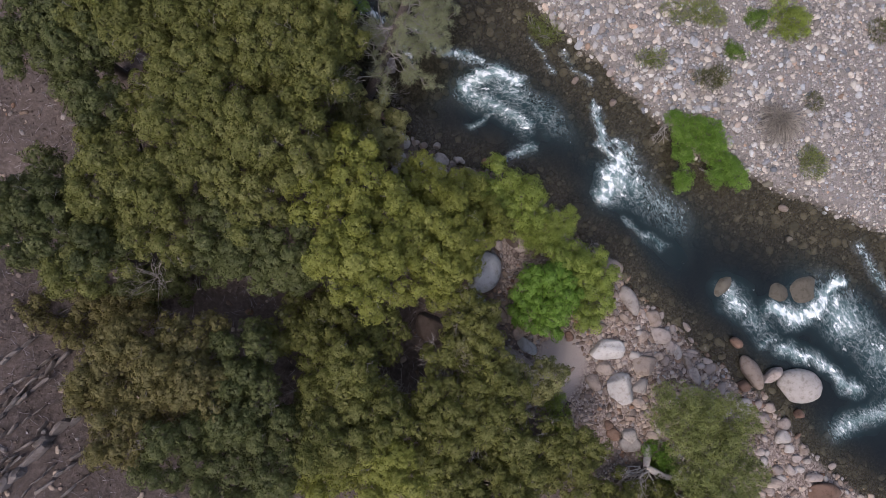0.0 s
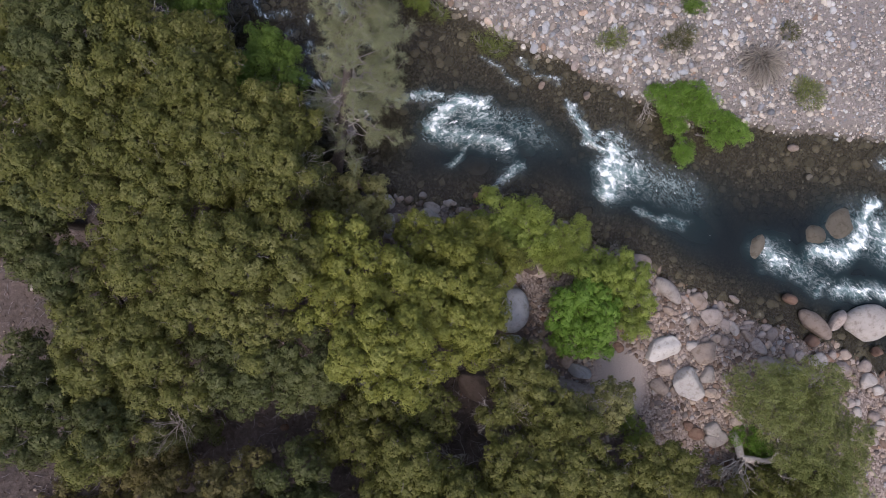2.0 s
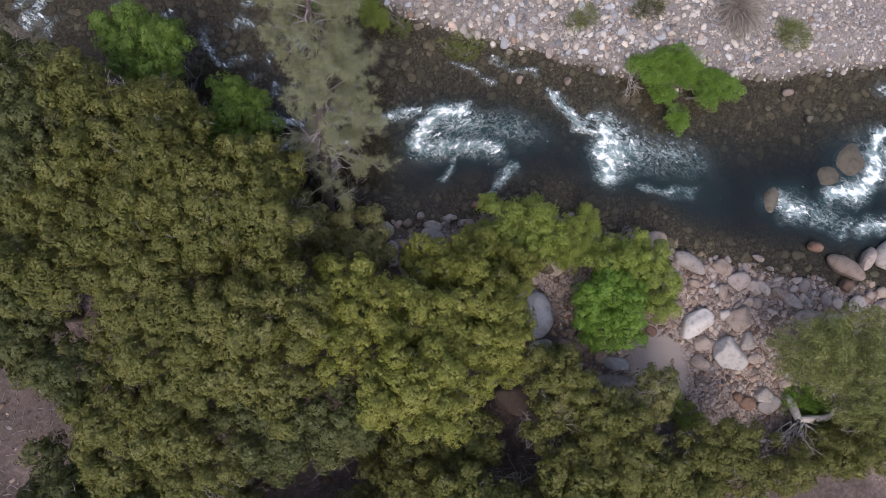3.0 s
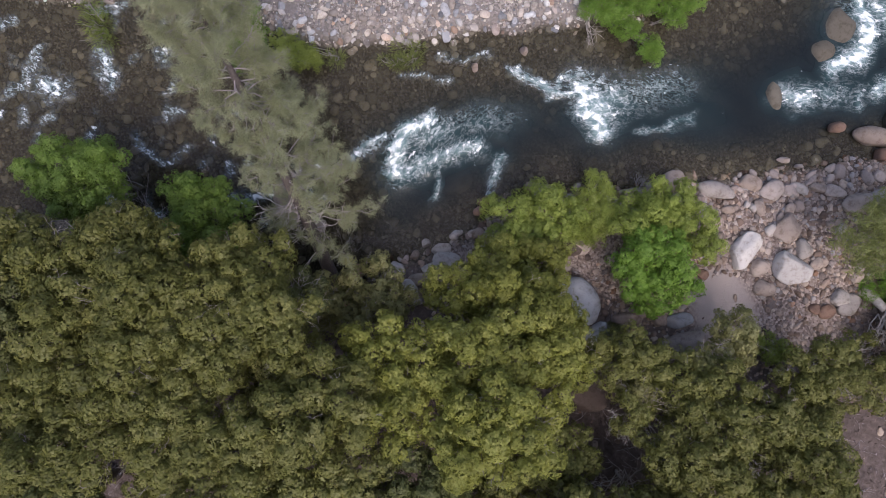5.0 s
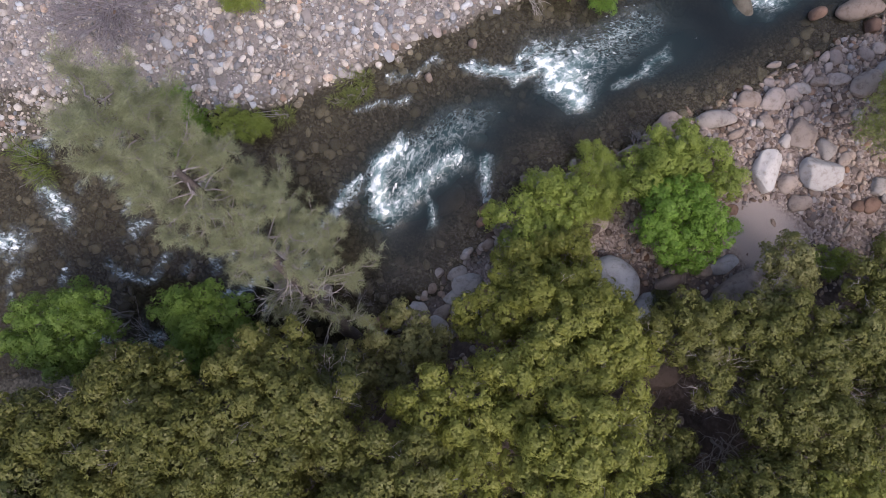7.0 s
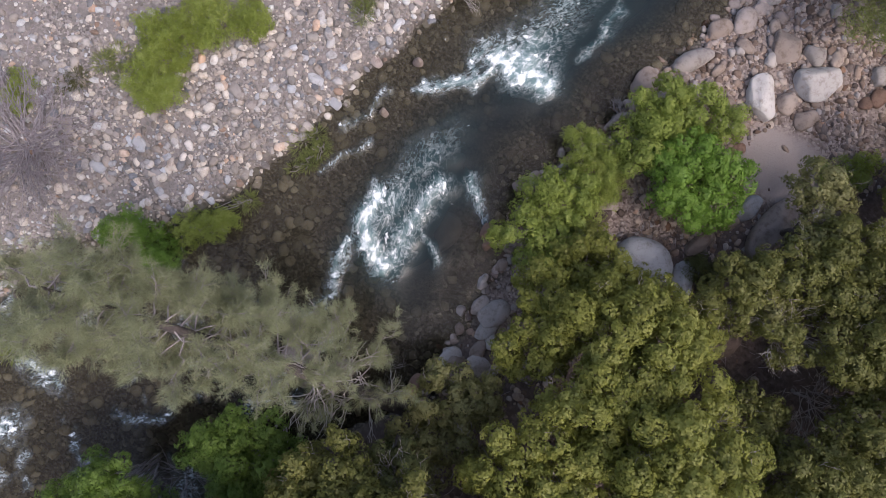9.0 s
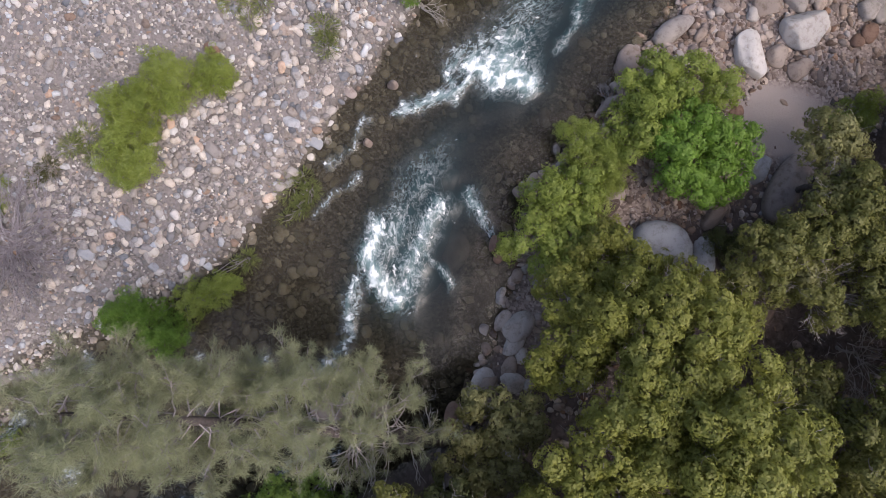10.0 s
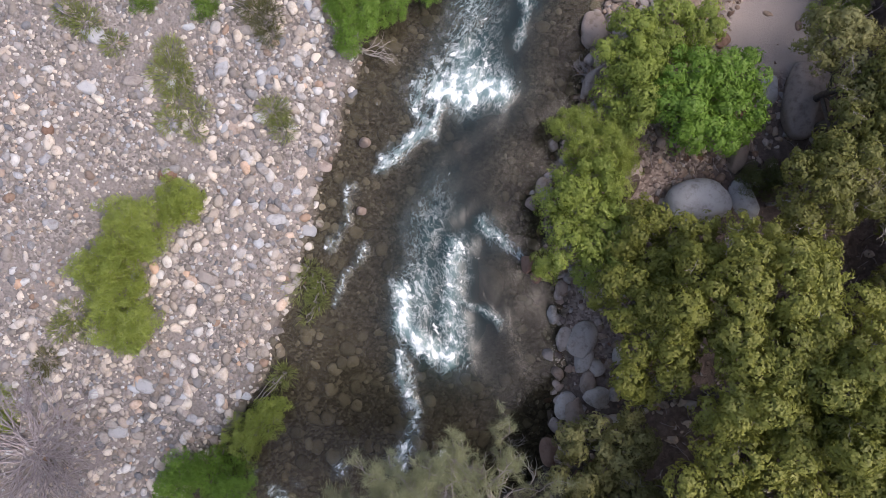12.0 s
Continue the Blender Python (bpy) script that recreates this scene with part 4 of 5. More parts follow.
# stony south bank
px, py = scatter(11000, -6, 30, -22, 9, lambda x, y, ds, dn: (ds > -0.35) & (ds < 7.5) & (np.hypot(x - 6.7, y + 7.2) > 2.0) & (x > -5) & (rng.random(len(x)) < 1.1 - ds / 9))
strew("bank_stones", px, py, bar_size(len(px), 0.12, 0.45), BANK_STONE, "brown and grey stones heaped along the wooded bank", "stones")
px, py = scatter(6500, 3, 19, -16, -1, lambda x, y, ds, dn: (ds > -0.2) & (ds < 9.5) & (np.hypot(x - 6.7, y + 7.2) > 1.9))
strew("gravel", px, py, bar_size(len(px), 0.10, 0.34), BANK_STONE, "pinkish broken stones round the sandy hollow", "stones")
px, py = scatter(13000, -16, 32, -22, 34, lambda x, y, ds, dn: (ds < -0.2) & (dn < 0.2) & ((ds > -1.7) | (dn > -5.0) | (x - y < -8)))
strew("bed_stones", px, py, bar_size(len(px), 0.16, 0.6), BED_STONE, "brown stones on the river bed under water", "stones", height=(0.25, 0.5))


# ---- plants ----
def crown(name, lobes, material, density, length, width, lump=(0.26, 0.46), nub=0.17, droop=0.0, fringe=0.0, loose=0.25):
    """A leafy crown as one mesh: lobes carry rounded puffs, puffs carry nubs, and leaves clothe the outside of each nub."""
    puffs = []
    for x, y, top, r in lobes:
        k = int(7 + 6 * r)
        c0 = np.array([x, y, top - r])
        spin = rng.uniform(0, 2 * np.pi)
        h = 1 - 1.25 * (np.arange(k) + rng.uniform(0.1, 0.9, k)) / k
        a = spin + 2.4 * np.arange(k) + rng.normal(size=k) * 0.3
        w = np.sqrt(np.maximum(1 - h * h, 0))
        d = np.stack([w * np.cos(a), w * np.sin(a), h], -1)
        c = c0 + d * r * rng.uniform(0.60, 1.22, (k, 1))
        puffs.append(np.concatenate([c, (r * rng.uniform(*lump, k))[:, None]], 1))
    puffs = np.concatenate(puffs)
    pc, pr = puffs[:, :3], puffs[:, 3]

    def on_shells(count, up):
        own = np.repeat(np.arange(len(count)), count)
        return own, unit(rng.normal(size=(len(own), 3)) + (0, 0, up))

    def clear_of(p, own, limit):
        """Which points lie on the open outside, not deep inside another puff."""
        sunk = np.zeros(len(p))
        for j in range(len(pr)):
            depth = 1 - np.sqrt(((p - pc[j]) ** 2).sum(1)) / pr[j]
            depth[own == j] = 0
            sunk = np.maximum(sunk, depth)
        return sunk < limit

    own, e = on_shells((6.5 * (pr / nub) ** 2).astype(int) + 4, 0.5)
    nc = pc[own] + e * (pr[own] * rng.uniform(0.6, 1.05, len(own)) * (1 + fringe * 0.8 * rng.random(len(own)) ** 5))[:, None]
    nc[:, 2] -= droop * rng.random(len(own))
    keep = clear_of(nc, own, 0.22)
    nc, e, own = nc[keep], e[keep], own[keep]
    nr = nub * rng.uniform(0.6, 1.3, len(nc))
    count = (density * 4 * nr * nr).astype(int) + 5
    at_nub, g = on_shells(count, 0.0)
    g = unit(g + 0.75 * e[at_nub] + (0, 0, 0.25))
    p = nc[at_nub] + g * (nr[at_nub] * rng.uniform(0.72, 1.06, len(g)))[:, None]
    normal = unit(0.75 * g + 0.45 * e[at_nub] + rng.normal(size=g.shape) * loose)
    tone = 0.40 * rng.random(len(pr))[own][at_nub] + 0.40 * rng.random(len(nc))[at_nub] + 0.20 * rng.random(len(g))
    vs, fs = leaves(p, normal, length, width)
    me = make_mesh(name, vs, fs, material, False)
    at = me.attributes.new("tone", "FLOAT", "POINT")
    at.data.foreach_set("value", np.repeat(tone, 3).astype(np.float32))
    return me


def bent(a, b, n, wobble, sag=0.0):
    """A crooked line from a to b."""
    t = np.linspace(0, 1, n)[:, None]
    a, b = np.asarray(a, float), np.asarray(b, float)
    off = rng.normal(size=(n, 3)) * wobble * np.sin(np.pi * t)
    return a * (1 - t) + b * t + off + np.array([0, 0, 1]) * sag * np.sin(np.pi * t)


def bare_twigs(start, way, length, radius, depth, out, sides=4, spread=0.55):
    """A forking bare branch, as tubes added to out."""
    end = start + way * length
    pts = bent(start, end, 4, length * 0.05)
    out.append(tube(pts, np.linspace(radius, radius * 0.6, 4), sides))
    if depth:
        for _ in range(rng.integers(2, 4)):
            w = unit(way + rng.normal(size=3) * spread + (0, 0, 0.1))
            bare_twigs(pts[rng.integers(2, 4)], w, length * rng.uniform(0.55, 0.8), radius * 0.58, depth - 1, out, sides, spread)


def tree(lobes, label, material):
    """A broadleaf tree: one trunk, a limb to each lobe of its crown, leaves in clumps and some bare twigs."""
    arr = np.array(lobes)
    under = arr[np.argmin(np.hypot(*(arr[:, :2] - arr[:, :2].mean(0)).T))]
    cx, cy = under[0], under[1]
    z0 = ground_z(cx, cy)
    top = arr[:, 2].max()
    th = root("tree", cx, cy, z0, label, "tree", "trees of the wood")
    local = arr - (cx, cy, z0, 0)
    tall = top - z0
    fork = 0.38 * tall
    girth = 0.03 * tall + 0.02 * len(lobes) ** 0.5
    vs, fs = tube(bent((0, 0, -0.3), (0.2, 0.1, fork + 0.25 * tall), 6, 0.10), np.linspace(girth * 1.25, girth * 0.55, 6), 8)
    part("trunk", make_mesh("trunk", vs, fs, BARK), th)
    for x, y, t, r in local:
        pts = bent((0.06, 0.04, fork * rng.uniform(0.6, 1.1)), (x, y, t - r * 0.8), 6, 0.14, 0.2)
        vs, fs = tube(pts, np.linspace(girth * 0.55, 0.025, 6), 6)
        part("limb", make_mesh("limb", vs, fs, BARK), th)
    part("crown", crown("crown", local, material, DENSE if tall > 4.8 else DENSE * 0.9, 0.116, 0.077, fringe=0.6), th)
    for x, y, t, r in local:
        for _ in range(3):
            a = rng.uniform(0, 2 * np.pi)
            s = np.array([x + np.cos(a) * r * 0.7, y + np.sin(a) * r * 0.7, t - r * 0.65])
            out = []
            bare_twigs(s, unit(np.array([np.cos(a) * 0.6, np.sin(a) * 0.6, 0.8])), 0.5, 0.015, 2, out, 3)
            vs, fs = joined(out)
            part("twig", make_mesh("twig", vs, fs, TWIG), th, "bare grey twig")
    return th


def shrub(lobes, label, material):
    """A low bush: several thin stems from the ground and leafy clumps."""
    arr = np.array(lobes)
    cx, cy = arr[:, 0].mean(), arr[:, 1].mean()
    z0 = ground_z(cx, cy)
    if z0 < 0:
        z0 = -0.25
    th = root("shrub", cx, cy, z0, label, "shrub", "shrubs by the river")
    local = arr - (cx, cy, z0, 0)
    grassy = (material in (LEAF_GRASS, LEAF_DRAB) or "tuft" in label or "upstream bar" in label) and arr[:, 2].max() < 2.0
    for x, y, t, r in local:
        for _ in range(3):
            e = (x + rng.normal() * r * 0.4, y + rng.normal() * r * 0.4, t - r * 0.4)
            vs, fs = (tube(bent((x * 0.35 + rng.normal() * 0.08, y * 0.35 + rng.normal() * 0.08, -0.05), e, 5, 0.07), np.linspace(0.035, 0.01, 5), 5))
            part("stem", make_mesh("stem", vs, fs, TWIG), th)
    if grassy:
        vs, fs = blades(local)
        leafy = make_mesh("foliage", vs, fs, material, False)
    elif material is LEAF_WILLOW:
        leafy = crown("foliage", local, material, DENSE * 0.62, 0.19, 0.034, droop=0.25, fringe=1.2, loose=0.7)
    elif arr[:, 2].max() < 2.4:
        leafy = crown("foliage", local * (1, 1, 1, 0.9), material, DENSE * 1.9, 0.19, 0.022, lump=(0.28, 0.5), nub=0.17, fringe=1.8, droop=0.15, loose=0.7)
    else:
        leafy = crown("foliage", local, material, DENSE * 1.15, 0.10, 0.066, nub=0.17, fringe=0.5)
    part("foliage", leafy, th)
    if material in (LEAF_WILLOW, LEAF_BRIGHT, LEAF_DRAB):
        for x, y, t, r in local:
            for _ in range(2):
                out = []
                s = np.array([x + rng.normal() * r * 0.4, y + rng.normal() * r * 0.4, max(t - r, 0.1)])
                bare_twigs(s, unit(np.array([rng.normal() * 0.6, rng.normal() * 0.6, 0.9])), 0.4 * r + 0.1, 0.012, 2, out, 3)
                vs, fs = joined(out)
                part("twig", make_mesh("twig", vs, fs, TWIG), th, "bare grey twig")
    return th


def blades(lobes, per_area=330, length=0.32, width=0.022, sweep=(0.0, 0.0)):
    """Long narrow blades that fan out from each tuft."""
    vs, fs, base = [], [], 0
    for x, y, t, r in lobes:
        n = int(per_area * r * r * 3) + 60
        a, rad = rng.uniform(0, 2 * np.pi, n), r * rng.random(n) ** 0.6
        d = np.stack([np.cos(a), np.sin(a)], -1)
        foot = np.stack([x + d[:, 0] * rad * 0.75, y + d[:, 1] * rad * 0.75, rng.uniform(0, max(t - 0.35, 0.02), n)], -1)
        lean = unit(np.concatenate([d * (0.35 + rad / r)[:, None] + rng.normal(size=(n, 2)) * 0.35 + sweep, np.full((n, 1), 0.75)], 1))
        l = (length * rng.uniform(0.5, 1.3, n))[:, None]
        side = unit(np.cross(lean, rng.normal(size=(n, 3)))) * width / 2
        tip = foot + lean * l - np.array([0, 0, 1]) * l * 0.25
        mid_p = foot + lean * l * 0.55
        vs.append(np.stack([foot, mid_p + side, tip, mid_p - side], 1).reshape(-1, 3))
        fs.append(np.arange(4 * n).reshape(-1, 4) + base)
        base += 4 * n
    return np.concatenate(vs), np.concatenate(fs)


DENSE = 102
tree([(-4.4, 4.2, 7.6, 1.32), (-3.7, 2.9, 7.3, 1.43), (-5.7, 2.9, 7.8, 1.2), (-2.6, 1.8, 7.4, 1.43), (-4.2, 1.1, 7.3, 1.2), (-1.5, 0.9, 7.3, 1.46), (-3.5, -0.2, 8.7, 1.32), (-5.1, -0.3, 8.5, 1.08), (-3.5, -1.5, 8.5, 1.2), (-0.2, -0.5, 6.5, 1.24), (-1.6, -1.2, 7.1, 1.12)], "broad oak with pale yellow-green leaves on the bank", LEAF_YELLOW)
tree([(-0.2, 3.2, 5, 1.32), (1.3, 2.8, 4, 1.22), (2.3, 1.5, 3.3, 1.24), (1.7, 0.3, 3.3, 0.95), (0.7, 0.5, 6.1, 1.32), (1, -0.9, 4.8, 0.99), (0.5, 1.7, 5.9, 1.32), (0.2, -2, 5.1, 0.95)], "dense olive green oak above the bank boulders", LEAF_YELLOW)
tree([(-6.8, 11, 7.5, 1.2), (-5.3, 10.8, 7.7, 1.08), (-4.5, 9.9, 7.2, 1.12), (-7, 9.5, 8.4, 1.43), (-5.6, 8.6, 8.6, 1.32), (-7.9, 10.2, 8.6, 1.08), (-7, 7.7, 7.3, 1.43), (-6.3, 6.1, 8.2, 1.08), (-8.1, 8.7, 8.3, 1.08)], "olive green oak with dense round clumps near the river", LEAF_OLIVE)
tree([(-9.2, 15.8, 8.4, 1.18), (-7.6, 14.8, 7.9, 1.29), (-8.7, 14, 8.4, 1.18), (-6.8, 13.7, 7.7, 1.06), (-7.9, 12.9, 9.1, 1.18), (-9.9, 14, 9, 1.06), (-9.9, 16.8, 8.5, 1.06), (-9.9, 15, 8.1, 0.94)], "olive green oak in the closed wood", LEAF_OLIVE)
tree([(-11.8, 18.9, 8.7, 1.43), (-13, 17.1, 8.1, 1.43), (-11.6, 16.2, 8.6, 1.2), (-13.2, 15.4, 8.6, 1.32), (-10.1, 17.6, 8, 0.96), (-14.2, 14.7, 7.9, 1.2)], "dull green oak in the closed wood", LEAF_DARK)
tree([(-11.5, 13.2, 8.7, 1.29), (-10.5, 11.5, 8.4, 1.41), (-12.7, 11.7, 7.9, 1.29), (-11.6, 10.2, 8.2, 1.41), (-9.2, 11.4, 9, 1.17), (-9.6, 9.8, 7.7, 1.06), (-14.1, 12.6, 7.7, 1.41), (-15.2, 11, 8.7, 1.41), (-13.7, 10.4, 8.1, 1.17)], "olive oak with brownish leaf tips in the wood", LEAF_OLIVE)
tree([(-10.4, 6.9, 8.6, 1.41), (-11.8, 6, 8.5, 1.41), (-9.8, 5.4, 8.2, 1.41), (-8.1, 5.4, 9.3, 1.29), (-12.5, 7.8, 8, 1.17), (-10.9, 4.1, 8.4, 1.29), (-9, 3.8, 8, 1.41), (-6.5, 4.2, 8.7, 1.17), (-8.5, 2, 8.1, 1.29)], "wide olive oak with grey-green clumps in the wood", LEAF_OLIVE)
tree([(-14.6, 6.6, 7.3, 1.22), (-15, 4.7, 7.9, 1.46), (-14.5, 2.9, 7.2, 1.46), (-16.2, 3.1, 7.6, 1.34), (-13, 2.8, 8.2, 1.34), (-14.6, 1.2, 6.8, 1.22), (-16.4, 1.4, 6.8, 1.22), (-12.7, 0.6, 7, 0.98)], "olive oak beside a bare clearing", LEAF_OLIVE)
tree([(-7.1, 0.1, 7.7, 1.23), (-9.2, 0.2, 7.4, 1.36), (-8.1, -1, 6.8, 1.11), (-10.8, 0.2, 6.9, 1.23), (-6.8, -1, 6.7, 0.99), (-10.6, 1.7, 7.1, 1.11)], "green oak with loose clumps above dark shade", LEAF_DARK)
tree([(-18.9, 3.7, 6.2, 1.24), (-19.9, 2.5, 7.3, 1.24), (-18.1, 1, 7.7, 1.12), (-16.4, -0, 7.8, 1.12), (-20, 1, 7.4, 1.24), (-18.4, 2.2, 7.8, 0.99)], "dark olive oak at the edge of the clearing", LEAF_DARK)
tree([(-6.6, -3.6, 4.9, 1.19), (-7.7, -4.2, 5.1, 0.93), (-6, -4.7, 5.5, 1.06), (-5.1, -2.8, 5.4, 0.93), (-3.3, -4.5, 5.1, 1.19)], "small olive tree in a gap of the wood", LEAF_OLIVE)
tree([(1.7, -3.4, 5.2, 1.07), (2.3, -4.7, 4.9, 0.93), (0.2, -5.5, 4.8, 0.93), (3, -6.5, 5, 1.2), (3.7, -7.9, 4.8, 1.07), (1.6, -7.6, 4.9, 1.07)], "dull olive thicket tree beside the boulders", LEAF_OLIVE)
tree([(-0.1, -8.1, 5.8, 1.31), (2, -9, 5.4, 1.31), (3.7, -10, 5.2, 1)], "dull olive thicket tree behind the sand", LEAF_OLIVE)
tree([(-3.1, 6.9, 3.8, 1.1), (-2.8, 5.5, 4.2, 0.97), (-4.6, 6.1, 3.9, 1.1), (-4.6, 7.5, 3.9, 0.97)], "drab riverside shrub tree with grey twigs", LEAF_DRAB)
tree([(6, -12.2, 3, 1.13), (7.9, -13.1, 3.5, 1.02), (9.8, -13.9, 3.2, 1.13), (12.7, -14.6, 3, 1.42), (14.8, -15.2, 2.9, 1.28)], "olive scrub oak on the slope", LEAF_OLIVE)
tree([(-16.5, -6.5, 6.2, 1.5), (-14.6, -4.7, 6.4, 1.5), (-13, -5.5, 7.3, 1.36), (-14.1, -7.3, 6.4, 1.5), (-16.1, -5.1, 6.2, 1.23), (-15.4, -8.9, 7, 1.36), (-11.9, -4.2, 6.6, 1.23), (-11.4, -6.3, 7.8, 1.36), (-17.4, -6.7, 6.4, 0.95)], "rusty brown-green oak above the rock ledges", LEAF_RUST)
tree([(-9.5, -5.3, 7, 1.36), (-9.3, -7.4, 7.5, 1.5), (-10.9, -8.5, 6.8, 1.5), (-12.8, -9.5, 7.8, 1.5), (-10.7, -10.6, 7, 1.5), (-8, -9.1, 6.6, 1.36), (-8.3, -10.9, 6.8, 1.36)], "dark olive oak in the lower wood", LEAF_DARK)
tree([(-5.9, -7.6, 6, 1.51), (-4.2, -6.8, 6.7, 1.37), (-3.2, -8.2, 6.4, 1.37), (-5.3, -9.4, 7.5, 1.37), (-4.2, -5.4, 7.4, 0.96)], "grey-green oak in the lower wood", LEAF_OLIVE)
tree([(0, -10.3, 5.5, 1.43), (2, -11.7, 4.7, 1.43), (4.3, -11.2, 5.1, 1.43)], "grey-green oak beside the boulder bank", LEAF_OLIVE)
tree([(-6.1, -11.3, 5.6, 1.41), (-3.9, -11.4, 5.5, 1.41), (-1.7, -11.4, 5.5, 1.41), (-2.7, -10, 6.6, 1.13)], "yellowish oak in the lower wood", LEAF_YELLOW)
tree([(-5.8, -3.5, 3.4, 1.07)], "low rusty undergrowth tree in the shade", LEAF_RUST)
tree([(-17.3, -0.9, 7.7, 1.09), (-16, -0.6, 7.1, 0.95)], "olive oak above the clearing", LEAF_OLIVE)
tree([(-17.6, 10, 8.3, 1.34), (-16.8, 8.4, 7.3, 1.34), (-15.4, 10.2, 8.2, 1.07), (-19.3, 9.7, 7.8, 1.07), (-15.7, 6.7, 8, 1.07), (-18.5, 11.2, 7.9, 1.07)], "dull olive oak at the upper wood", LEAF_DARK)
tree([(-13.6, 14, 7.8, 1.24), (-11.6, 14.9, 7.1, 1.24), (-10.1, 16, 7.3, 1.14), (-10.6, 8.9, 8.4, 1.14), (-7.2, 12, 8.5, 0.93), (-5.6, 9.7, 8.5, 0.83)], "olive oak at the far edge of the wood", LEAF_OLIVE)
tree([(-4.6, 8.1, 6.7, 0.82), (-10.8, 14.2, 7.3, 1.23)], "dark oak along the upstream shore", LEAF_DARK)
tree([(6.2, -9.8, 5.2, 1.05), (7.4, -10.6, 5.1, 1.05), (3.6, -12.6, 5.2, 1.16), (2.8, -14.6, 5, 1.16), (-1, -8.7, 5.1, 0.93), (1.1, -12.1, 5.1, 1.05)], "olive scrub oak on the slope above the sand", LEAF_OLIVE)
tree([(5.7, -7, 4.1, 0.93), (4, -6.7, 4.5, 0.83), (1.5, -4.9, 4.5, 0.83)], "drab green scrub tree in the thicket", LEAF_DRAB)
tree([(-15, 17.9, 6.8, 1.25), (-15.5, 15.7, 8.3, 1.25), (-16.3, 13.5, 8.3, 1.12), (-16.8, 11.2, 7.8, 1.12)], "olive oak above the upper clearing", LEAF_OLIVE)
tree([(-15.6, -1.5, 3, 1.08), (-13.8, -1.4, 3.3, 1.02), (-16.6, -1.7, 3, 1.02)], "low dark scrub in the gap of the wood", LEAF_DARK)
tree([(-18.8, -2.7, 2.7, 1.11), (-17.3, -3.4, 3.3, 1.05), (-20, -4.5, 2.7, 1.05), (-21.5, -3.3, 3.2, 1.11), (-15.8, -2.2, 2.8, 1.05)], "low brown-green scrub below the oaks", LEAF_RUST)
# shrubs along the water
shrub([(3.6, 3.5, 2.6, 1.16), (4.5, 2.7, 2.6, 1.16), (3.4, 2.3, 2.7, 1.02), (5.2, 2.1, 2.5, 0.87), (2.7, 2.9, 2.7, 0.73)], "bright green leafy riverside willow shrub", LEAF_BRIGHT)
shrub([(6, 0.8, 1.6, 1.04), (7.1, 1.6, 1.8, 0.65), (5.3, 0.7, 1.6, 0.83), (6.9, 0.8, 1.9, 0.65)], "bright green small willow shrub at the waterline", LEAF_BRIGHT)
shrub([(5.7, -1.8, 3.2, 0.91), (5.8, -3.2, 3, 1.06), (6.8, -2.8, 3, 0.86), (5, -3.5, 2.7, 0.91), (6.1, -4.2, 2.7, 0.8), (4.9, -2.3, 3.1, 0.71), (6.5, -1.6, 3, 0.8)], "large vivid green willow shrub among the boulders", LEAF_VIVID)
shrub([(7.5, -1.1, 2.6, 0.99), (8.9, -1.4, 2.5, 0.93), (8.9, -2.9, 2.4, 0.87), (8.2, -2.2, 2.4, 0.96), (6.9, -0.5, 2.6, 0.81), (8.3, -4, 2.5, 0.7), (8.5, -0.8, 2.3, 0.75)], "yellow-green willow shrub with grey twigs", LEAF_BRIGHT)
shrub([(12.4, -8.4, 4.8, 1.08), (13.4, -9.4, 4.8, 1.22), (15, -10.5, 4.4, 1.35), (13.9, -11.7, 4.6, 1.35), (15.7, -12.2, 4.5, 1.35), (14.8, -13.8, 4.8, 1.22), (14, -8.5, 4.5, 0.81), (15.7, -9.3, 4.4, 0.95)], "wispy olive willow shrub over a pale snag", LEAF_WILLOW)
shrub([(12.5, -12, 1.3, 0.84), (12.9, -12.8, 1.4, 0.66)], "vivid green low bush beside the snag", LEAF_VIVID)
shrub([(6.7, -9.7, 1.3, 0.78), (7.2, -10.4, 1.3, 0.6), (6.6, -8.8, 1.4, 0.54)], "green low bush at the sand edge", LEAF_BRIGHT)
shrub([(13.8, 7.2, 1.4, 0.48), (14.2, 6.6, 1.3, 0.51), (15, 6.9, 1.3, 0.6), (15.9, 6.5, 1.4, 0.6), (16, 5.7, 1.4, 0.6), (16.4, 4.9, 1.2, 0.6), (17, 4.2, 1.4, 0.57), (17.5, 3.6, 1.2, 0.42), (14.1, 5.8, 1.2, 0.48), (14.2, 5.1, 1.4, 0.42), (14.1, 3.9, 1.3, 0.45), (16, 3.9, 1.4, 0.42), (14, 3.4, 1.2, 0.3), (14.9, 6, 1.4, 0.54), (15.5, 5.6, 1.2, 0.42)], "vivid green bush hanging over the water", LEAF_VIVID)
shrub([(-5.7, 14, 4.4, 1.14), (-6, 12.8, 4.6, 1.09), (-4.9, 15.1, 4.5, 0.77), (-4.4, 14.1, 4.6, 0.86), (-5.4, 12.3, 3.8, 0.85), (-6.9, 14.1, 4.7, 0.82), (-4.3, 12.9, 4.3, 0.59)], "green alder sapling at the upstream shore", LEAF_GREEN)
shrub([(-6.9, 19.2, 5.1, 1.11), (-7.3, 18, 5.2, 1.11), (-8, 19.1, 5.2, 1), (-6.1, 18, 5.3, 0.75), (-7.7, 19.9, 5.2, 0.84), (-8, 18.1, 4.9, 0.89)], "leafy green alder leaning over the stream", LEAF_GREEN)
shrub([(-8.8, 17.2, 2.3, 0.79), (-8.6, 17.9, 2.5, 0.54)], "small dark green alder bush beside white water", LEAF_GREEN)
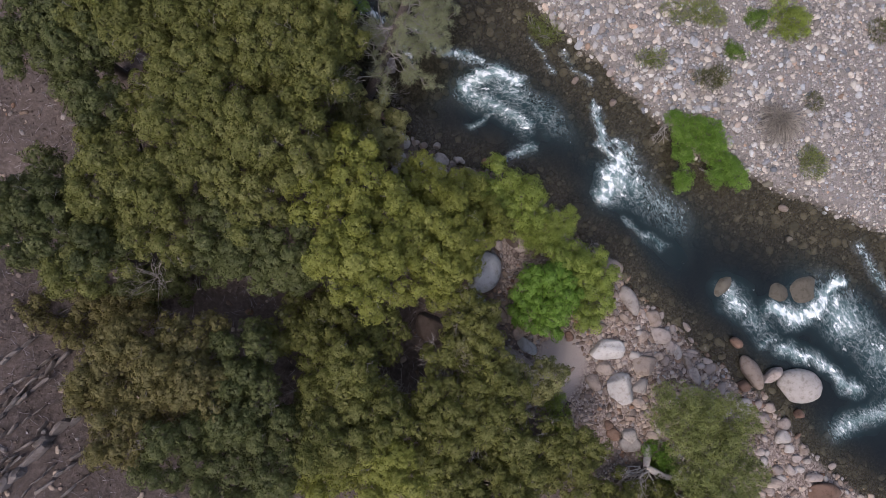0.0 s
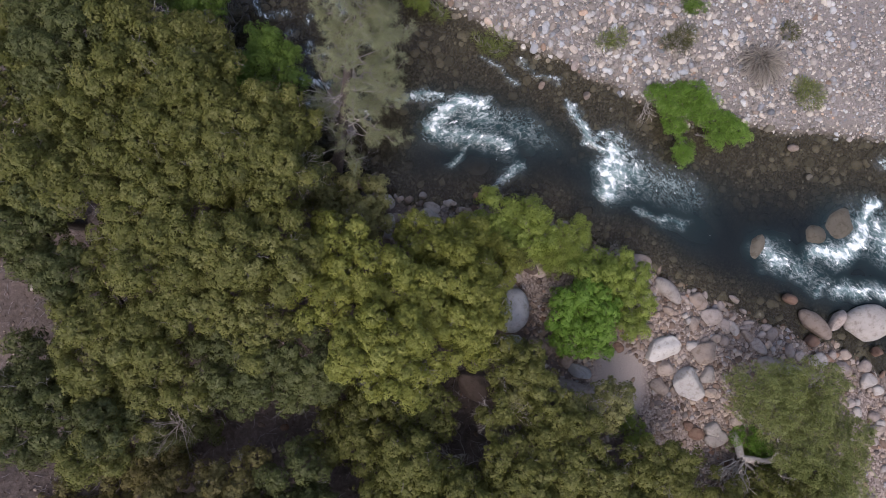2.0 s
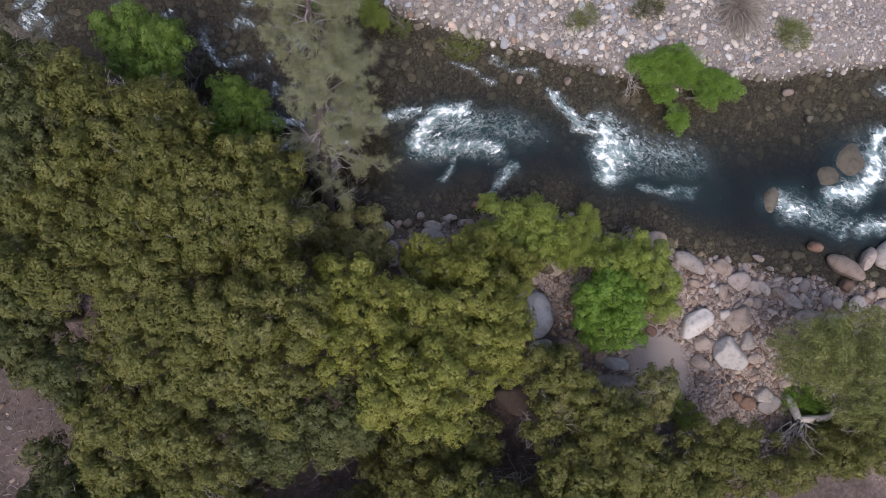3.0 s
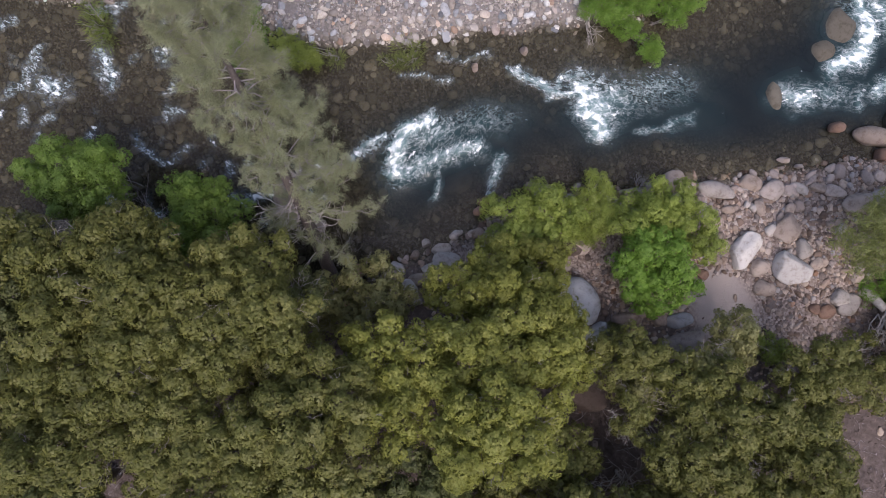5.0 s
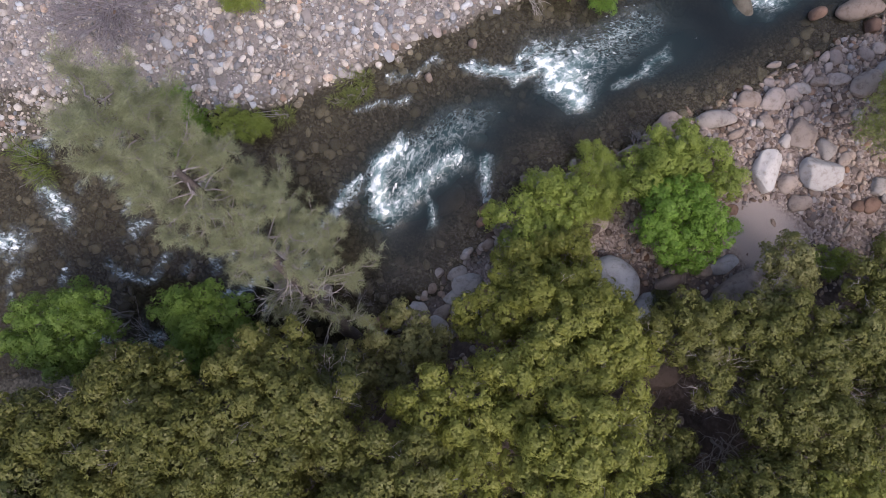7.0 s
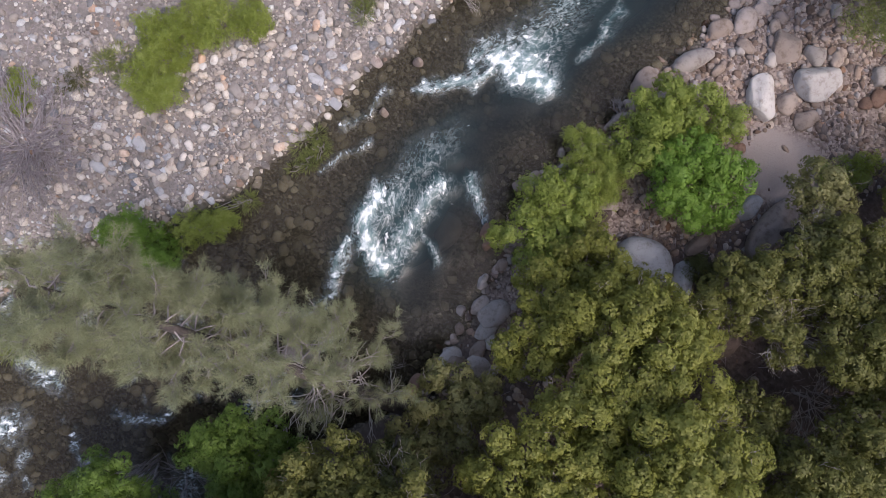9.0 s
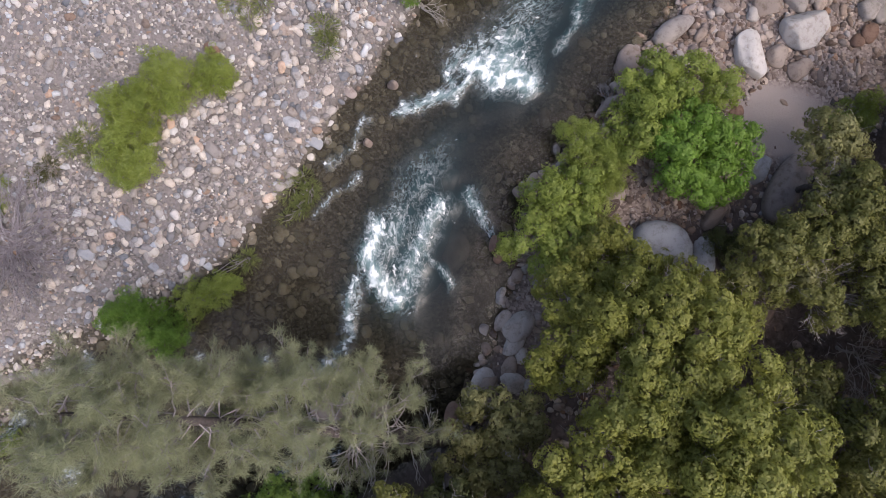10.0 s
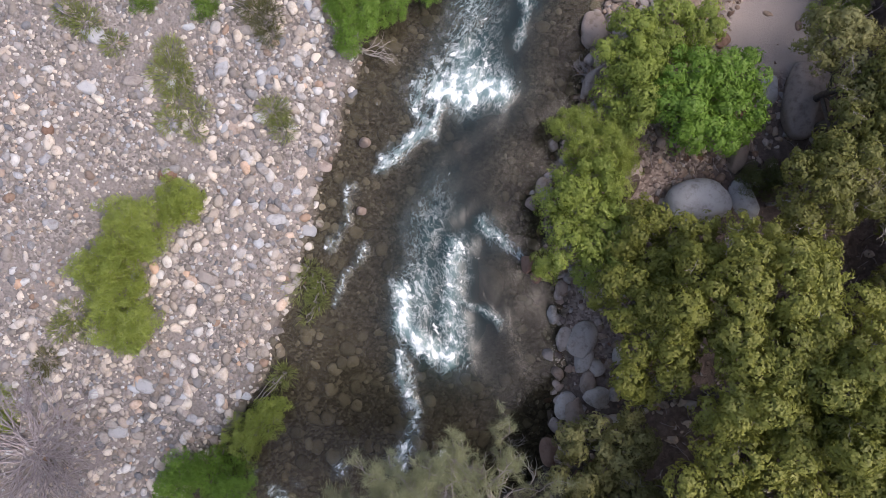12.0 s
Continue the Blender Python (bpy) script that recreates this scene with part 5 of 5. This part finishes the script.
shrub([(2.4, -3.5, 1.6, 0.54), (2.3, -4.1, 1.7, 0.42)], "dark green low bush between grey boulders", LEAF_DARK)
# bushes on the gravel bar
shrub([(11.9, 16.9, 2, 0.5), (11.4, 16.5, 1.9, 0.56), (11, 17.4, 1.9, 0.7), (10.5, 16.7, 1.9, 0.56), (10.6, 18.3, 1.9, 0.68), (10.6, 18.9, 2, 0.54), (10.1, 18.1, 1.9, 0.74), (9.8, 18.8, 2, 0.5), (9, 18.3, 1.9, 0.79), (8.8, 19.1, 2, 0.62), (8.3, 18.2, 2, 0.58), (7.9, 18.7, 1.9, 0.58)], "bright green broom bush on the gravel bar", LEAF_BRIGHT)
shrub([(11.6, 15.1, 1.5, 0.55), (11.1, 15.2, 1.4, 0.55), (10.9, 15.7, 1.6, 0.29), (11.3, 14.8, 1.5, 0.42)], "small rounded green bush on the gravel bar", LEAF_BRIGHT)
shrub([(14.1, 14.2, 1.3, 0.55), (14, 13.1, 1.2, 0.47), (15.3, 13, 1.2, 0.34), (13.3, 13.6, 1.2, 0.34)], "thin loose green weeds on the gravel bar", LEAF_GRASS)
shrub([(12, 10.8, 1.3, 0.47), (12.4, 10.8, 1.1, 0.3)], "sparse green weeds on the gravel", LEAF_GRASS)
shrub([(18.4, 15.1, 1.5, 0.63), (19, 15.5, 1.4, 0.53), (17.3, 14.6, 1.4, 0.47)], "dull green low bush among pale cobbles", LEAF_GRASS)
shrub([(15.8, 9.5, 1.6, 0.75), (16.3, 9.7, 1.6, 0.63), (15.2, 9.6, 1.5, 0.46)], "brownish green dome bush on the bar", LEAF_DRAB)
shrub([(9.6, 20.4, 1.3, 0.59), (9.3, 21, 1.4, 0.47), (8.8, 20.2, 1.2, 0.42)], "dull brushy bush beside the broom bush", LEAF_GRASS)
shrub([(8.6, 22, 1.2, 0.47), (8.3, 22.5, 1.2, 0.34)], "dull brushy weed clump on cobbles", LEAF_DRAB)
shrub([(7.7, 24.3, 1.3, 0.64), (8.4, 24.3, 1.2, 0.53)], "green bush at the bar edge", LEAF_BRIGHT)
shrub([(2, 18.9, 1.3, 0.89), (1.3, 18.3, 1.5, 0.63), (2.7, 19.4, 1.5, 0.59), (2.5, 20.2, 1.5, 0.59)], "green riverside bush on wet gravel", LEAF_VIVID)
shrub([(2.8, 17.2, 1.3, 0.68), (3, 16.3, 1.3, 0.53), (3.3, 15.8, 1.1, 0.38)], "yellow-green leafy bush on the waterside", LEAF_BRIGHT)
shrub([(5.9, 12.8, 0.6, 0.44), (6.4, 12.3, 0.6, 0.31), (5.6, 13.4, 0.6, 0.26)], "grassy green tuft at the waterline", LEAF_GRASS)
shrub([(3.9, 15.5, 0.7, 0.39), (4.2, 15, 0.7, 0.22)], "grassy tuft at the waterline", LEAF_GRASS)
shrub([(18.4, 12.9, 1.4, 0.55), (17.2, 11.1, 1.2, 0.47)], "green bush at the bar rim", LEAF_GREEN)
shrub([(20, 13, 1.6, 0.9), (20.5, 12.5, 1.6, 0.77)], "vivid green dome bush on the bar", LEAF_BRIGHT)
shrub([(21.8, 4.5, 1.3, 0.91), (21.5, 5.1, 1.3, 0.65)], "dull green weed clump on the bar", LEAF_GRASS)
shrub([(15.5, 13.4, 1.4, 0.91), (14.6, 13.6, 1.3, 0.59), (16.2, 13, 1.4, 0.59)], "sparse green weeds on pale gravel", LEAF_GRASS)
shrub([(12.8, 10.8, 1.2, 0.65)], "green weeds near the bar rim", LEAF_GRASS)
shrub([(25.6, 12.2, 1.3, 0.85)], "olive weed clump on the bar", LEAF_DRAB)
shrub([(21.8, 8.2, 1.3, 0.59)], "brown weed clump on the bar", LEAF_DRAB)
shrub([(6.7, 13, 0.6, 0.8), (7.1, 12.5, 0.6, 0.49)], "green grass tuft at the water edge", LEAF_GRASS)
shrub([(-2.1, 24.9, 1.3, 0.77), (-1.7, 25.6, 1.4, 0.62), (-2.6, 24.2, 1.4, 0.57)], "green bushes at the upstream bar edge", LEAF_BRIGHT)
shrub([(2.9, 16.7, 1, 0.58), (3.3, 16.3, 1, 0.42)], "bright green tuft at the upstream waterline", LEAF_BRIGHT)
shrub([(4.1, 15.1, 0.8, 0.47), (2.5, 19.1, 0.8, 0.66), (2.8, 20.1, 0.9, 0.52)], "olive tufts along the upstream waterline", LEAF_GRASS)
shrub([(6.1, 12.7, 0.7, 0.42), (6.6, 12.2, 0.7, 0.37)], "olive tufts at the stony waterline", LEAF_GRASS)


# ---- the leaning grey pine ----
def needle_tufts(tips, ways, per, length, width):
    n = len(tips)
    c = np.repeat(tips, per, 0)
    w = unit(np.repeat(ways, per, 0) * 0.7 + rng.normal(size=(n * per, 3)) * 0.75 + (0, 0, -0.1))
    l = (length * rng.uniform(0.6, 1.25, n * per))[:, None]
    c = c + rng.normal(size=c.shape) * 0.05
    side = unit(np.cross(w, rng.normal(size=w.shape))) * width / 2
    v = np.stack([c - side, c + side, c + w * l - np.array([0, 0, 0.12]) * l], 1)
    return v.reshape(-1, 3), np.arange(3 * n * per).reshape(-1, 3)


def leaning_pine(x, y, lean_x, lean_y, tall):
    z0 = ground_z(x, y)
    th = root("pine_tree", x, y, z0, "leaning grey pine with wispy grey-green needles over the river", "pine tree")
    t = np.linspace(0, 1, 14)
    bow = 0.25 * np.sin(np.pi * t)
    stem = np.stack([lean_x * tall * t + bow * 0.4, lean_y * tall * t - bow, tall * t + bow * 0.6 - 0.3 * (t < 0.01)], -1)
    vs, fs = tube(stem, 0.31 * (1 - t) ** 0.8 + 0.03, 10)
    part("trunk", make_mesh("trunk", vs, fs, BARK_PINE), th, "dark furrowed leaning trunk")
    tips, ways, dead = [], [], []
    axis = unit(np.array([lean_x, lean_y, 1.0]))
    for k in range(104):
        f = 0.27 + 0.73 * (k / 104) ** 0.95
        p = np.array([np.interp(f, t, stem[:, i]) for i in range(3)])
        a = k * 2.4 + rng.normal() * 0.3
        u = unit(np.cross(axis, (0, 0, 1)))
        w = np.cross(axis, u)
        out = unit(np.cos(a) * u + np.sin(a) * w + axis * rng.uniform(0.1, 0.6) + (0, 0, 0.25))
        if f < 0.8:  # the boughs spread to both sides and leave the stem in view
            out = unit(out - axis * 0.2 - np.array([0, 0, 0.75 * max(out[2], 0)]) + np.array([0.18, -0.05, 0.0]))
        reach = (3.2 - 1.7 * f) * rng.uniform(0.6, 1.15)
        upstream = 0.76 * out[0] - 0.5 * out[1] < 0.1
        if f < 0.62 and upstream:
            reach *= 0.55
        if k % 9 == 4 and f < 0.6:  # long low boughs over the water, on the downstream side
            out, reach = unit(np.array([0.9, 0.25, 0.15]) + rng.normal(size=3) * 0.25), rng.uniform(2.4, 3.4)
        line = bent(p, p + out * reach + np.array([0, 0, 0.15]) * reach, 7, 0.13, -0.25)
        vs, fs = tube(line, np.linspace(0.028, 0.007, 7), 5)
        part("branch", make_mesh("branch", vs, fs, BRUSH), th)
        for j in range(24 if f > 0.62 else 10 if upstream else 20):
            g = rng.uniform(0.42, 1.0)
            q = np.array([np.interp(g, np.linspace(0, 1, 7), line[:, i]) for i in range(3)])
            s = unit(out * 0.6 + rng.normal(size=3) * 0.8 + (0, 0, 0.2))
            e = q + s * rng.uniform(0.15, 0.6)
            dead.append(tube(np.stack([q, (q + e) / 2 + rng.normal(size=3) * 0.03, e]), np.array([0.011, 0.008, 0.005]), 3))
            tips += [e, (q + e * 2) / 3]
            ways += [s, s]
    vs, fs = joined(dead)
    part("twig_spray", make_mesh("twig_spray", vs, fs, TWIG), th, "fine grey twig ends", "stuff")
    vs, fs = needle_tufts(np.array(tips), np.array(ways), 30, 0.28, 0.011)
    part("needles", make_mesh("needles", vs, fs, NEEDLE, False), th, "long thin grey-green needles")
    for k in range(20):
        f = rng.uniform(0.12, 0.42)
        p = np.array([np.interp(f, t, stem[:, i]) for i in range(3)])
        a = rng.uniform(0, 2 * np.pi)
        out = []
        bare_twigs(p, unit(np.array([np.cos(a), np.sin(a), 0.2])), rng.uniform(0.6, 1.15), 0.034, 2, out, 4, 0.45)
        vs, fs = joined(out)
        part("dead_branch", make_mesh("dead_branch", vs, fs, SNAG), th, "bare bleached branch")
    return th


leaning_pine(-4.3, 8.0, 0.50, 0.76, 11.3)


# ---- dead wood ----
def dead_bush(x, y, size, label, material, n=9, up=0.7, lift=0.0, thick=0.025):
    """A leafless bush of forking grey branches, on a short stem where it stands tall."""
    th = root("dead_bush", x, y, ground_z(x, y) + lift, label, "dead bush")
    for _ in range(n):
        a = rng.uniform(0, 2 * np.pi)
        foot = np.array([rng.normal() * 0.08 * size, rng.normal() * 0.08 * size, -0.08])
        out = []
        bare_twigs(foot, unit(np.array([np.cos(a), np.sin(a), up * rng.uniform(0.5, 1.6)])), size * rng.uniform(0.4, 0.6), thick, 3, out, 3, 0.42)
        vs, fs = joined(out)
        part("branch", make_mesh("branch", vs, fs, material), th)
    if lift:
        vs, fs = tube(bent((0, 0, -lift - 0.2), (0, 0, 0.05), 5, 0.08), np.linspace(0.08, 0.04, 5), 6)
        part("stem", make_mesh("stem", vs, fs, material), th)
    return th


dead_bush(-2.3, -7.8, 2.5, "bleached leafless bush in a gap of the wood", SNAG, 17, 0.9, 1.1)
dead_bush(0.5, -5.7, 1.9, "grey leafless branches above a drab thicket", SNAG, 14, 0.9, 2.5)
dead_bush(-0.3, -8.2, 1.3, "grey leafless bush behind the boulders", TWIG, 12, 0.9, 2.2)
dead_bush(1.4, -3.8, 1.6, "grey bare branches beside the granite boulders", TWIG, 14, 0.9, 2.0)
dead_bush(-3.4, -3.2, 1.6, "grey bare brush on the shaded floor", TWIG, 12, 0.9, 1.1)
dead_bush(-4.1, -6.9, 1.3, "dark grey bare twigs in low scrub", TWIG, 11, 0.9, 1.2)
dead_bush(0.2, -12.7, 1.6, "grey bare branches in scrub oak", TWIG, 12, 0.9, 2.3)
dead_bush(2.2, -9.6, 1.3, "fine grey bare twigs in the thicket", TWIG, 11, 0.9, 2.9)
dead_bush(-4.7, 8.3, 1.4, "bleached bare branch top among oak clumps", TWIG, 12, 0.9, 5.6)
dead_bush(-15.0, -1.3, 1.9, "pale grey leafless bush in the shade", SNAG, 17, 0.9, 1.8)
dead_bush(-4.5, 1.9, 1.4, "grey crooked bare branches among oak leaves", TWIG, 11, 0.9, 3.9)
dead_bush(-2.8, -1.4, 1.6, "grey crooked bare branches at an oak edge", TWIG, 11, 0.9, 5.2)
dead_bush(-5.3, 8.4, 1.4, "bare grey branches between two oaks", TWIG, 12, 0.9, 5.8)
dead_bush(-2.8, 9.0, 0.9, "grey dead brush at the foot of the pine", TWIG, 8, 0.7)
dead_bush(-7.5, 17.1, 1.5, "grey leafless willow beside white water", TWIG, 12, 0.8)
dead_bush(5.9, 24.0, 3.1, "large purplish grey dry brush heap on the gravel bar", BRUSH, 75, 0.4, 0.0, 0.034)
dead_bush(8.6, -0.3, 0.9, "grey driftwood tangle among waterline stones", TWIG, 8, 0.5)
dead_bush(2.8, 3.6, 0.8, "pale driftwood roots on the stony shore", SNAG, 8, 0.3)
dead_bush(13.4, 6.9, 1.25, "pale bare stems at the waterside bush", SNAG, 9, 0.45, 0.5)


def snag(x, y):
    """A fallen bleached tree: a low bent stem with one raised limb and a fan of fine dead branches."""
    th = root("fallen_branch", x, y, ground_z(x, y), "bleached fallen branch with forked dead twigs", "fallen branch")

    def piece(name, tubes):
        vs, fs = joined(tubes)
        part(name, make_mesh(name, vs, fs, SNAG), th)

    piece("trunk", [tube(bent((3.7, -1.45, 0.25), (0.0, 0.0, 0.75), 8, 0.10, 0.2), np.linspace(0.13, 0.19, 8), 8),
                    tube(bent((0.0, 0.0, 0.75), (0.4, 0.85, -0.15), 5, 0.05), np.linspace(0.19, 0.27, 5), 8)])
    piece("limb", [tube(bent((1.55, -0.55, 0.85), (1.85, 0.3, 1.5), 5, 0.07), np.linspace(0.11, 0.08, 5), 7),
                   tube(bent((1.85, 0.3, 1.5), (1.6, 1.0, 2.1), 4, 0.05), np.linspace(0.08, 0.04, 4), 7)])
    for reach, way in ((1.2, (1.0, -0.9, 0.2)), (0.8, (0.4, -1.0, 0.25))):
        out = []
        bare_twigs(np.array([0.1, -0.15, 0.75]), unit(np.array(way)), reach, 0.08, 3, out, 5, 0.35)
        piece("branch", out)
    for _ in range(16):
        out = []
        bare_twigs(np.array([-0.1, -0.2, 0.7]) + rng.normal(size=3) * 0.15, unit(np.array([-0.75, -0.7, 0.1]) + rng.normal(size=3) * 0.45), 0.85, 0.042, 3, out, 4, 0.45)
        piece("branch", out)
    return th


snag(11.63, -12.49)


def dry_grass(x, y, r, label):
    th = root("dry_grass", x, y, ground_z(x, y), label, "dry grass")
    vs, fs = blades([(0, 0, 0.6, r * 0.75), (0.3, 0.2, 0.5, r * 0.5), (-0.2, 0.35, 0.5, r * 0.45), (0.1, -0.4, 0.5, r * 0.5)], 260, 1.15, 0.034, (-0.3, -0.8))
    part("blades", make_mesh("blades", vs, fs, STRAW, False), th)
    return th


dry_grass(19.8, 7.1, 0.9, "pale dry grass clump on the gravel bar")


# ---- the slope above the wood: tilted rock ribs and dry litter ----
def rock_rib(x0, y0, x1, y1, w, label):
    """A straight row of broken blocks: the upturned edge of one rock bed."""
    d = unit(np.array([x1 - x0, y1 - y0]))
    far = np.hypot(x1 - x0, y1 - y0)
    mx, my = (x0 + x1) / 2, (y0 + y1) / 2
    mz = ground_z(mx, my)
    th = root("rock_ledge", mx, my, mz, label, "rock ledge", "rock ledges of the slope")
    s = 0.0
    while s < far:
        l = rng.uniform(0.3, 1.1) * (0.6 + w * 1.6)
        if rng.random() < 0.95:
            px_, py_ = x0 + d[0] * (s + l / 2), y0 + d[1] * (s + l / 2)
            off = rng.normal() * 0.06 + 0.10 * np.sin(s * 1.3 + x0)
            q, fs = rock_shape(2, l * rng.uniform(0.65, 0.9), w * rng.uniform(0.45, 0.95), w * rng.uniform(0.7, 1.1) + 0.2, 0.4, int(rng.integers(1, 9000)))
            q[:, 1] += off + q[:, 0] * rng.normal() * 0.12
            v = np.stack([q[:, 0] * d[0] - q[:, 1] * d[1] + px_ - mx, q[:, 0] * d[1] + q[:, 1] * d[0] + py_ - my, q[:, 2] + ground_z(px_, py_) - mz], -1)
            part("block", make_mesh("block", v, fs, LEDGE, False), th)
        s += l * rng.uniform(0.8, 1.15)
    return th


rock_rib(-23.6, -13.2, -18.8, -8.2, 0.36, "pale jagged rib of tilted bedrock on the slope")
rock_rib(-23.0, -11.4, -20.4, -9.0, 0.14, "grey jagged rib of tilted bedrock on the slope")
rock_rib(-23.6, -9.6, -20.2, -5.8, 0.17, "brown-grey rib of tilted bedrock on the slope")
rock_rib(-23.2, -7.8, -20.8, -5.6, 0.12, "thin grey rib of tilted bedrock on the slope")
rock_rib(-23.4, -6.4, -21.6, -4.6, 0.13, "low brown rib of tilted bedrock on the slope")
rock_rib(-20.4, -11.9, -18.5, -10.4, 0.14, "short grey rib of bedrock above the wood")
rock_rib(-22.8, -9.9, -21.0, -8.1, 0.09, "narrow pale rib of bedrock on the slope")
rock_rib(-23.6, -12.4, -21.4, -10.3, 0.10, "narrow grey rib of bedrock on the slope")
rock_rib(-23.3, -8.6, -21.2, -6.6, 0.08, "narrow brown rib of bedrock on the slope")
rock_rib(-22.0, -12.9, -19.9, -10.9, 0.09, "broken low rib of bedrock on the slope")
rock_rib(-21.0, -14.0, -18.6, -11.9, 0.10, "broken grey rib of bedrock by the scrub")

px, py = scatter(2600, -34, 14, -24, 20, lambda x, y, ds, dn: (ds > 3.0) & (x < 8))
strew("slope_stones", px, py, bar_size(len(px), 0.08, 0.42), BANK_STONE, "brown stones scattered on the wooded slope", "stones")
sx0, sy0 = scatter(5200, -32, 12, -22, 20, lambda x, y, ds, dn: (ds > 2.5) & (x < 9) & (np.hypot(x - 6.7, y + 7.2) > 4.0))
sz0 = land(sx0, sy0)[0]
sa0 = rng.uniform(0, 2 * np.pi, len(sx0))
sl0 = rng.uniform(0.15, 0.7, len(sx0))
sticks = []
for k in range(len(sx0)):
    dv = np.array([np.cos(sa0[k]), np.sin(sa0[k]), rng.uniform(0.0, 0.5)]) * sl0[k]
    p0 = np.array([sx0[k], sy0[k], sz0[k] + 0.03])
    sticks.append(tube(np.stack([p0, p0 + dv * 0.5 + rng.normal(size=3) * 0.04, p0 + dv]), np.array([0.014, 0.011, 0.006]), 3))
vs, fs = joined(sticks)
tagged(new("fallen_sticks", make_mesh("fallen_sticks", vs, fs, BRUSH)), "grey fallen sticks and dead stems on the forest floor", "sticks", kind="stuff")


lx, ly = scatter(60000, -31, 12, -21, 19, lambda x, y, ds, dn: (ds > 4.0) & (np.hypot(x - 6.7, y + 7.2) > 4.5) & (x < 9) & (waves2(x, y, 1.1, 91) + 0.5 * rng.random(len(x)) > 0.05))
lz = land(lx, ly)[0] + 0.02 + 0.22 * rng.random(len(lx)) ** 3
vs, fs = leaves(np.stack([lx, ly, lz], -1), unit(rng.normal(size=(len(lx), 3)) * 0.5 + (0, 0, 0.7)), 0.16, 0.07)
tagged(new("leaf_litter", make_mesh("leaf_litter", vs, fs, LITTER, False)), "dry brown leaves and grey stalks on the forest floor", "leaf litter", kind="stuff")


# ---- single cobbles on the bar rim, each a piece of the ground ----
cx0, cy0 = scatter(1500, 2, 20, 4, 22, lambda x, y, ds, dn: (dn > 0.1) & (dn < 5.0))
cx0, cy0 = cx0[:290], cy0[:290]
cz0 = land(cx0, cy0)[0]
kinds = []  # eight shapes shared by all single cobbles
for k in range(8):
    vs, fs = rock_shape(2, 0.5, 0.36, 0.2, 0.9, 400 + k)
    kinds.append(make_mesh("cobble", vs, fs, COBBLE_PIECE))
for k in range(len(cx0)):
    ob = new("cobble", kinds[k % 8])
    ob.parent = ground
    ob.location = (cx0[k], cy0[k], cz0[k] + 0.05)
    ob.rotation_euler = (0, 0, rng.uniform(0, 6.28))
    ob.scale = (np.full(3, rng.uniform(0.30, 0.56))).tolist()

# larger stones of the wooded bank, each a piece of the ground
bx0, by0 = scatter(3000, -4, 24, -15, 8, lambda x, y, ds, dn: (ds > -0.25) & (ds < 4.5) & (np.hypot(x - 6.7, y + 7.2) > 2.2))
bx0, by0 = bx0[:280], by0[:280]
bz0 = land(bx0, by0)[0]
shapes_b = []
for k in range(8):
    vs, fs = rock_shape(2, 0.5, 0.36, 0.26, 0.75, 600 + k)
    shapes_b.append(make_mesh("stone", vs, fs, (STONE_TAN, STONE_GREY, STONE_PALE, STONE_TAN, STONE_GREY, STONE_GREY, STONE_TAN, STONE_PALE)[k]))
for k in range(len(bx0)):
    ob = new("stone", shapes_b[k % 8])
    ob.parent = ground
    ob.location = (bx0[k], by0[k], bz0[k] + 0.06)
    ob.rotation_euler = (rng.normal() * 0.2, rng.normal() * 0.2, rng.uniform(0, 6.28))
    ob.scale = (np.full(3, 0.26 + 0.5 * rng.random() ** 2)).tolist()
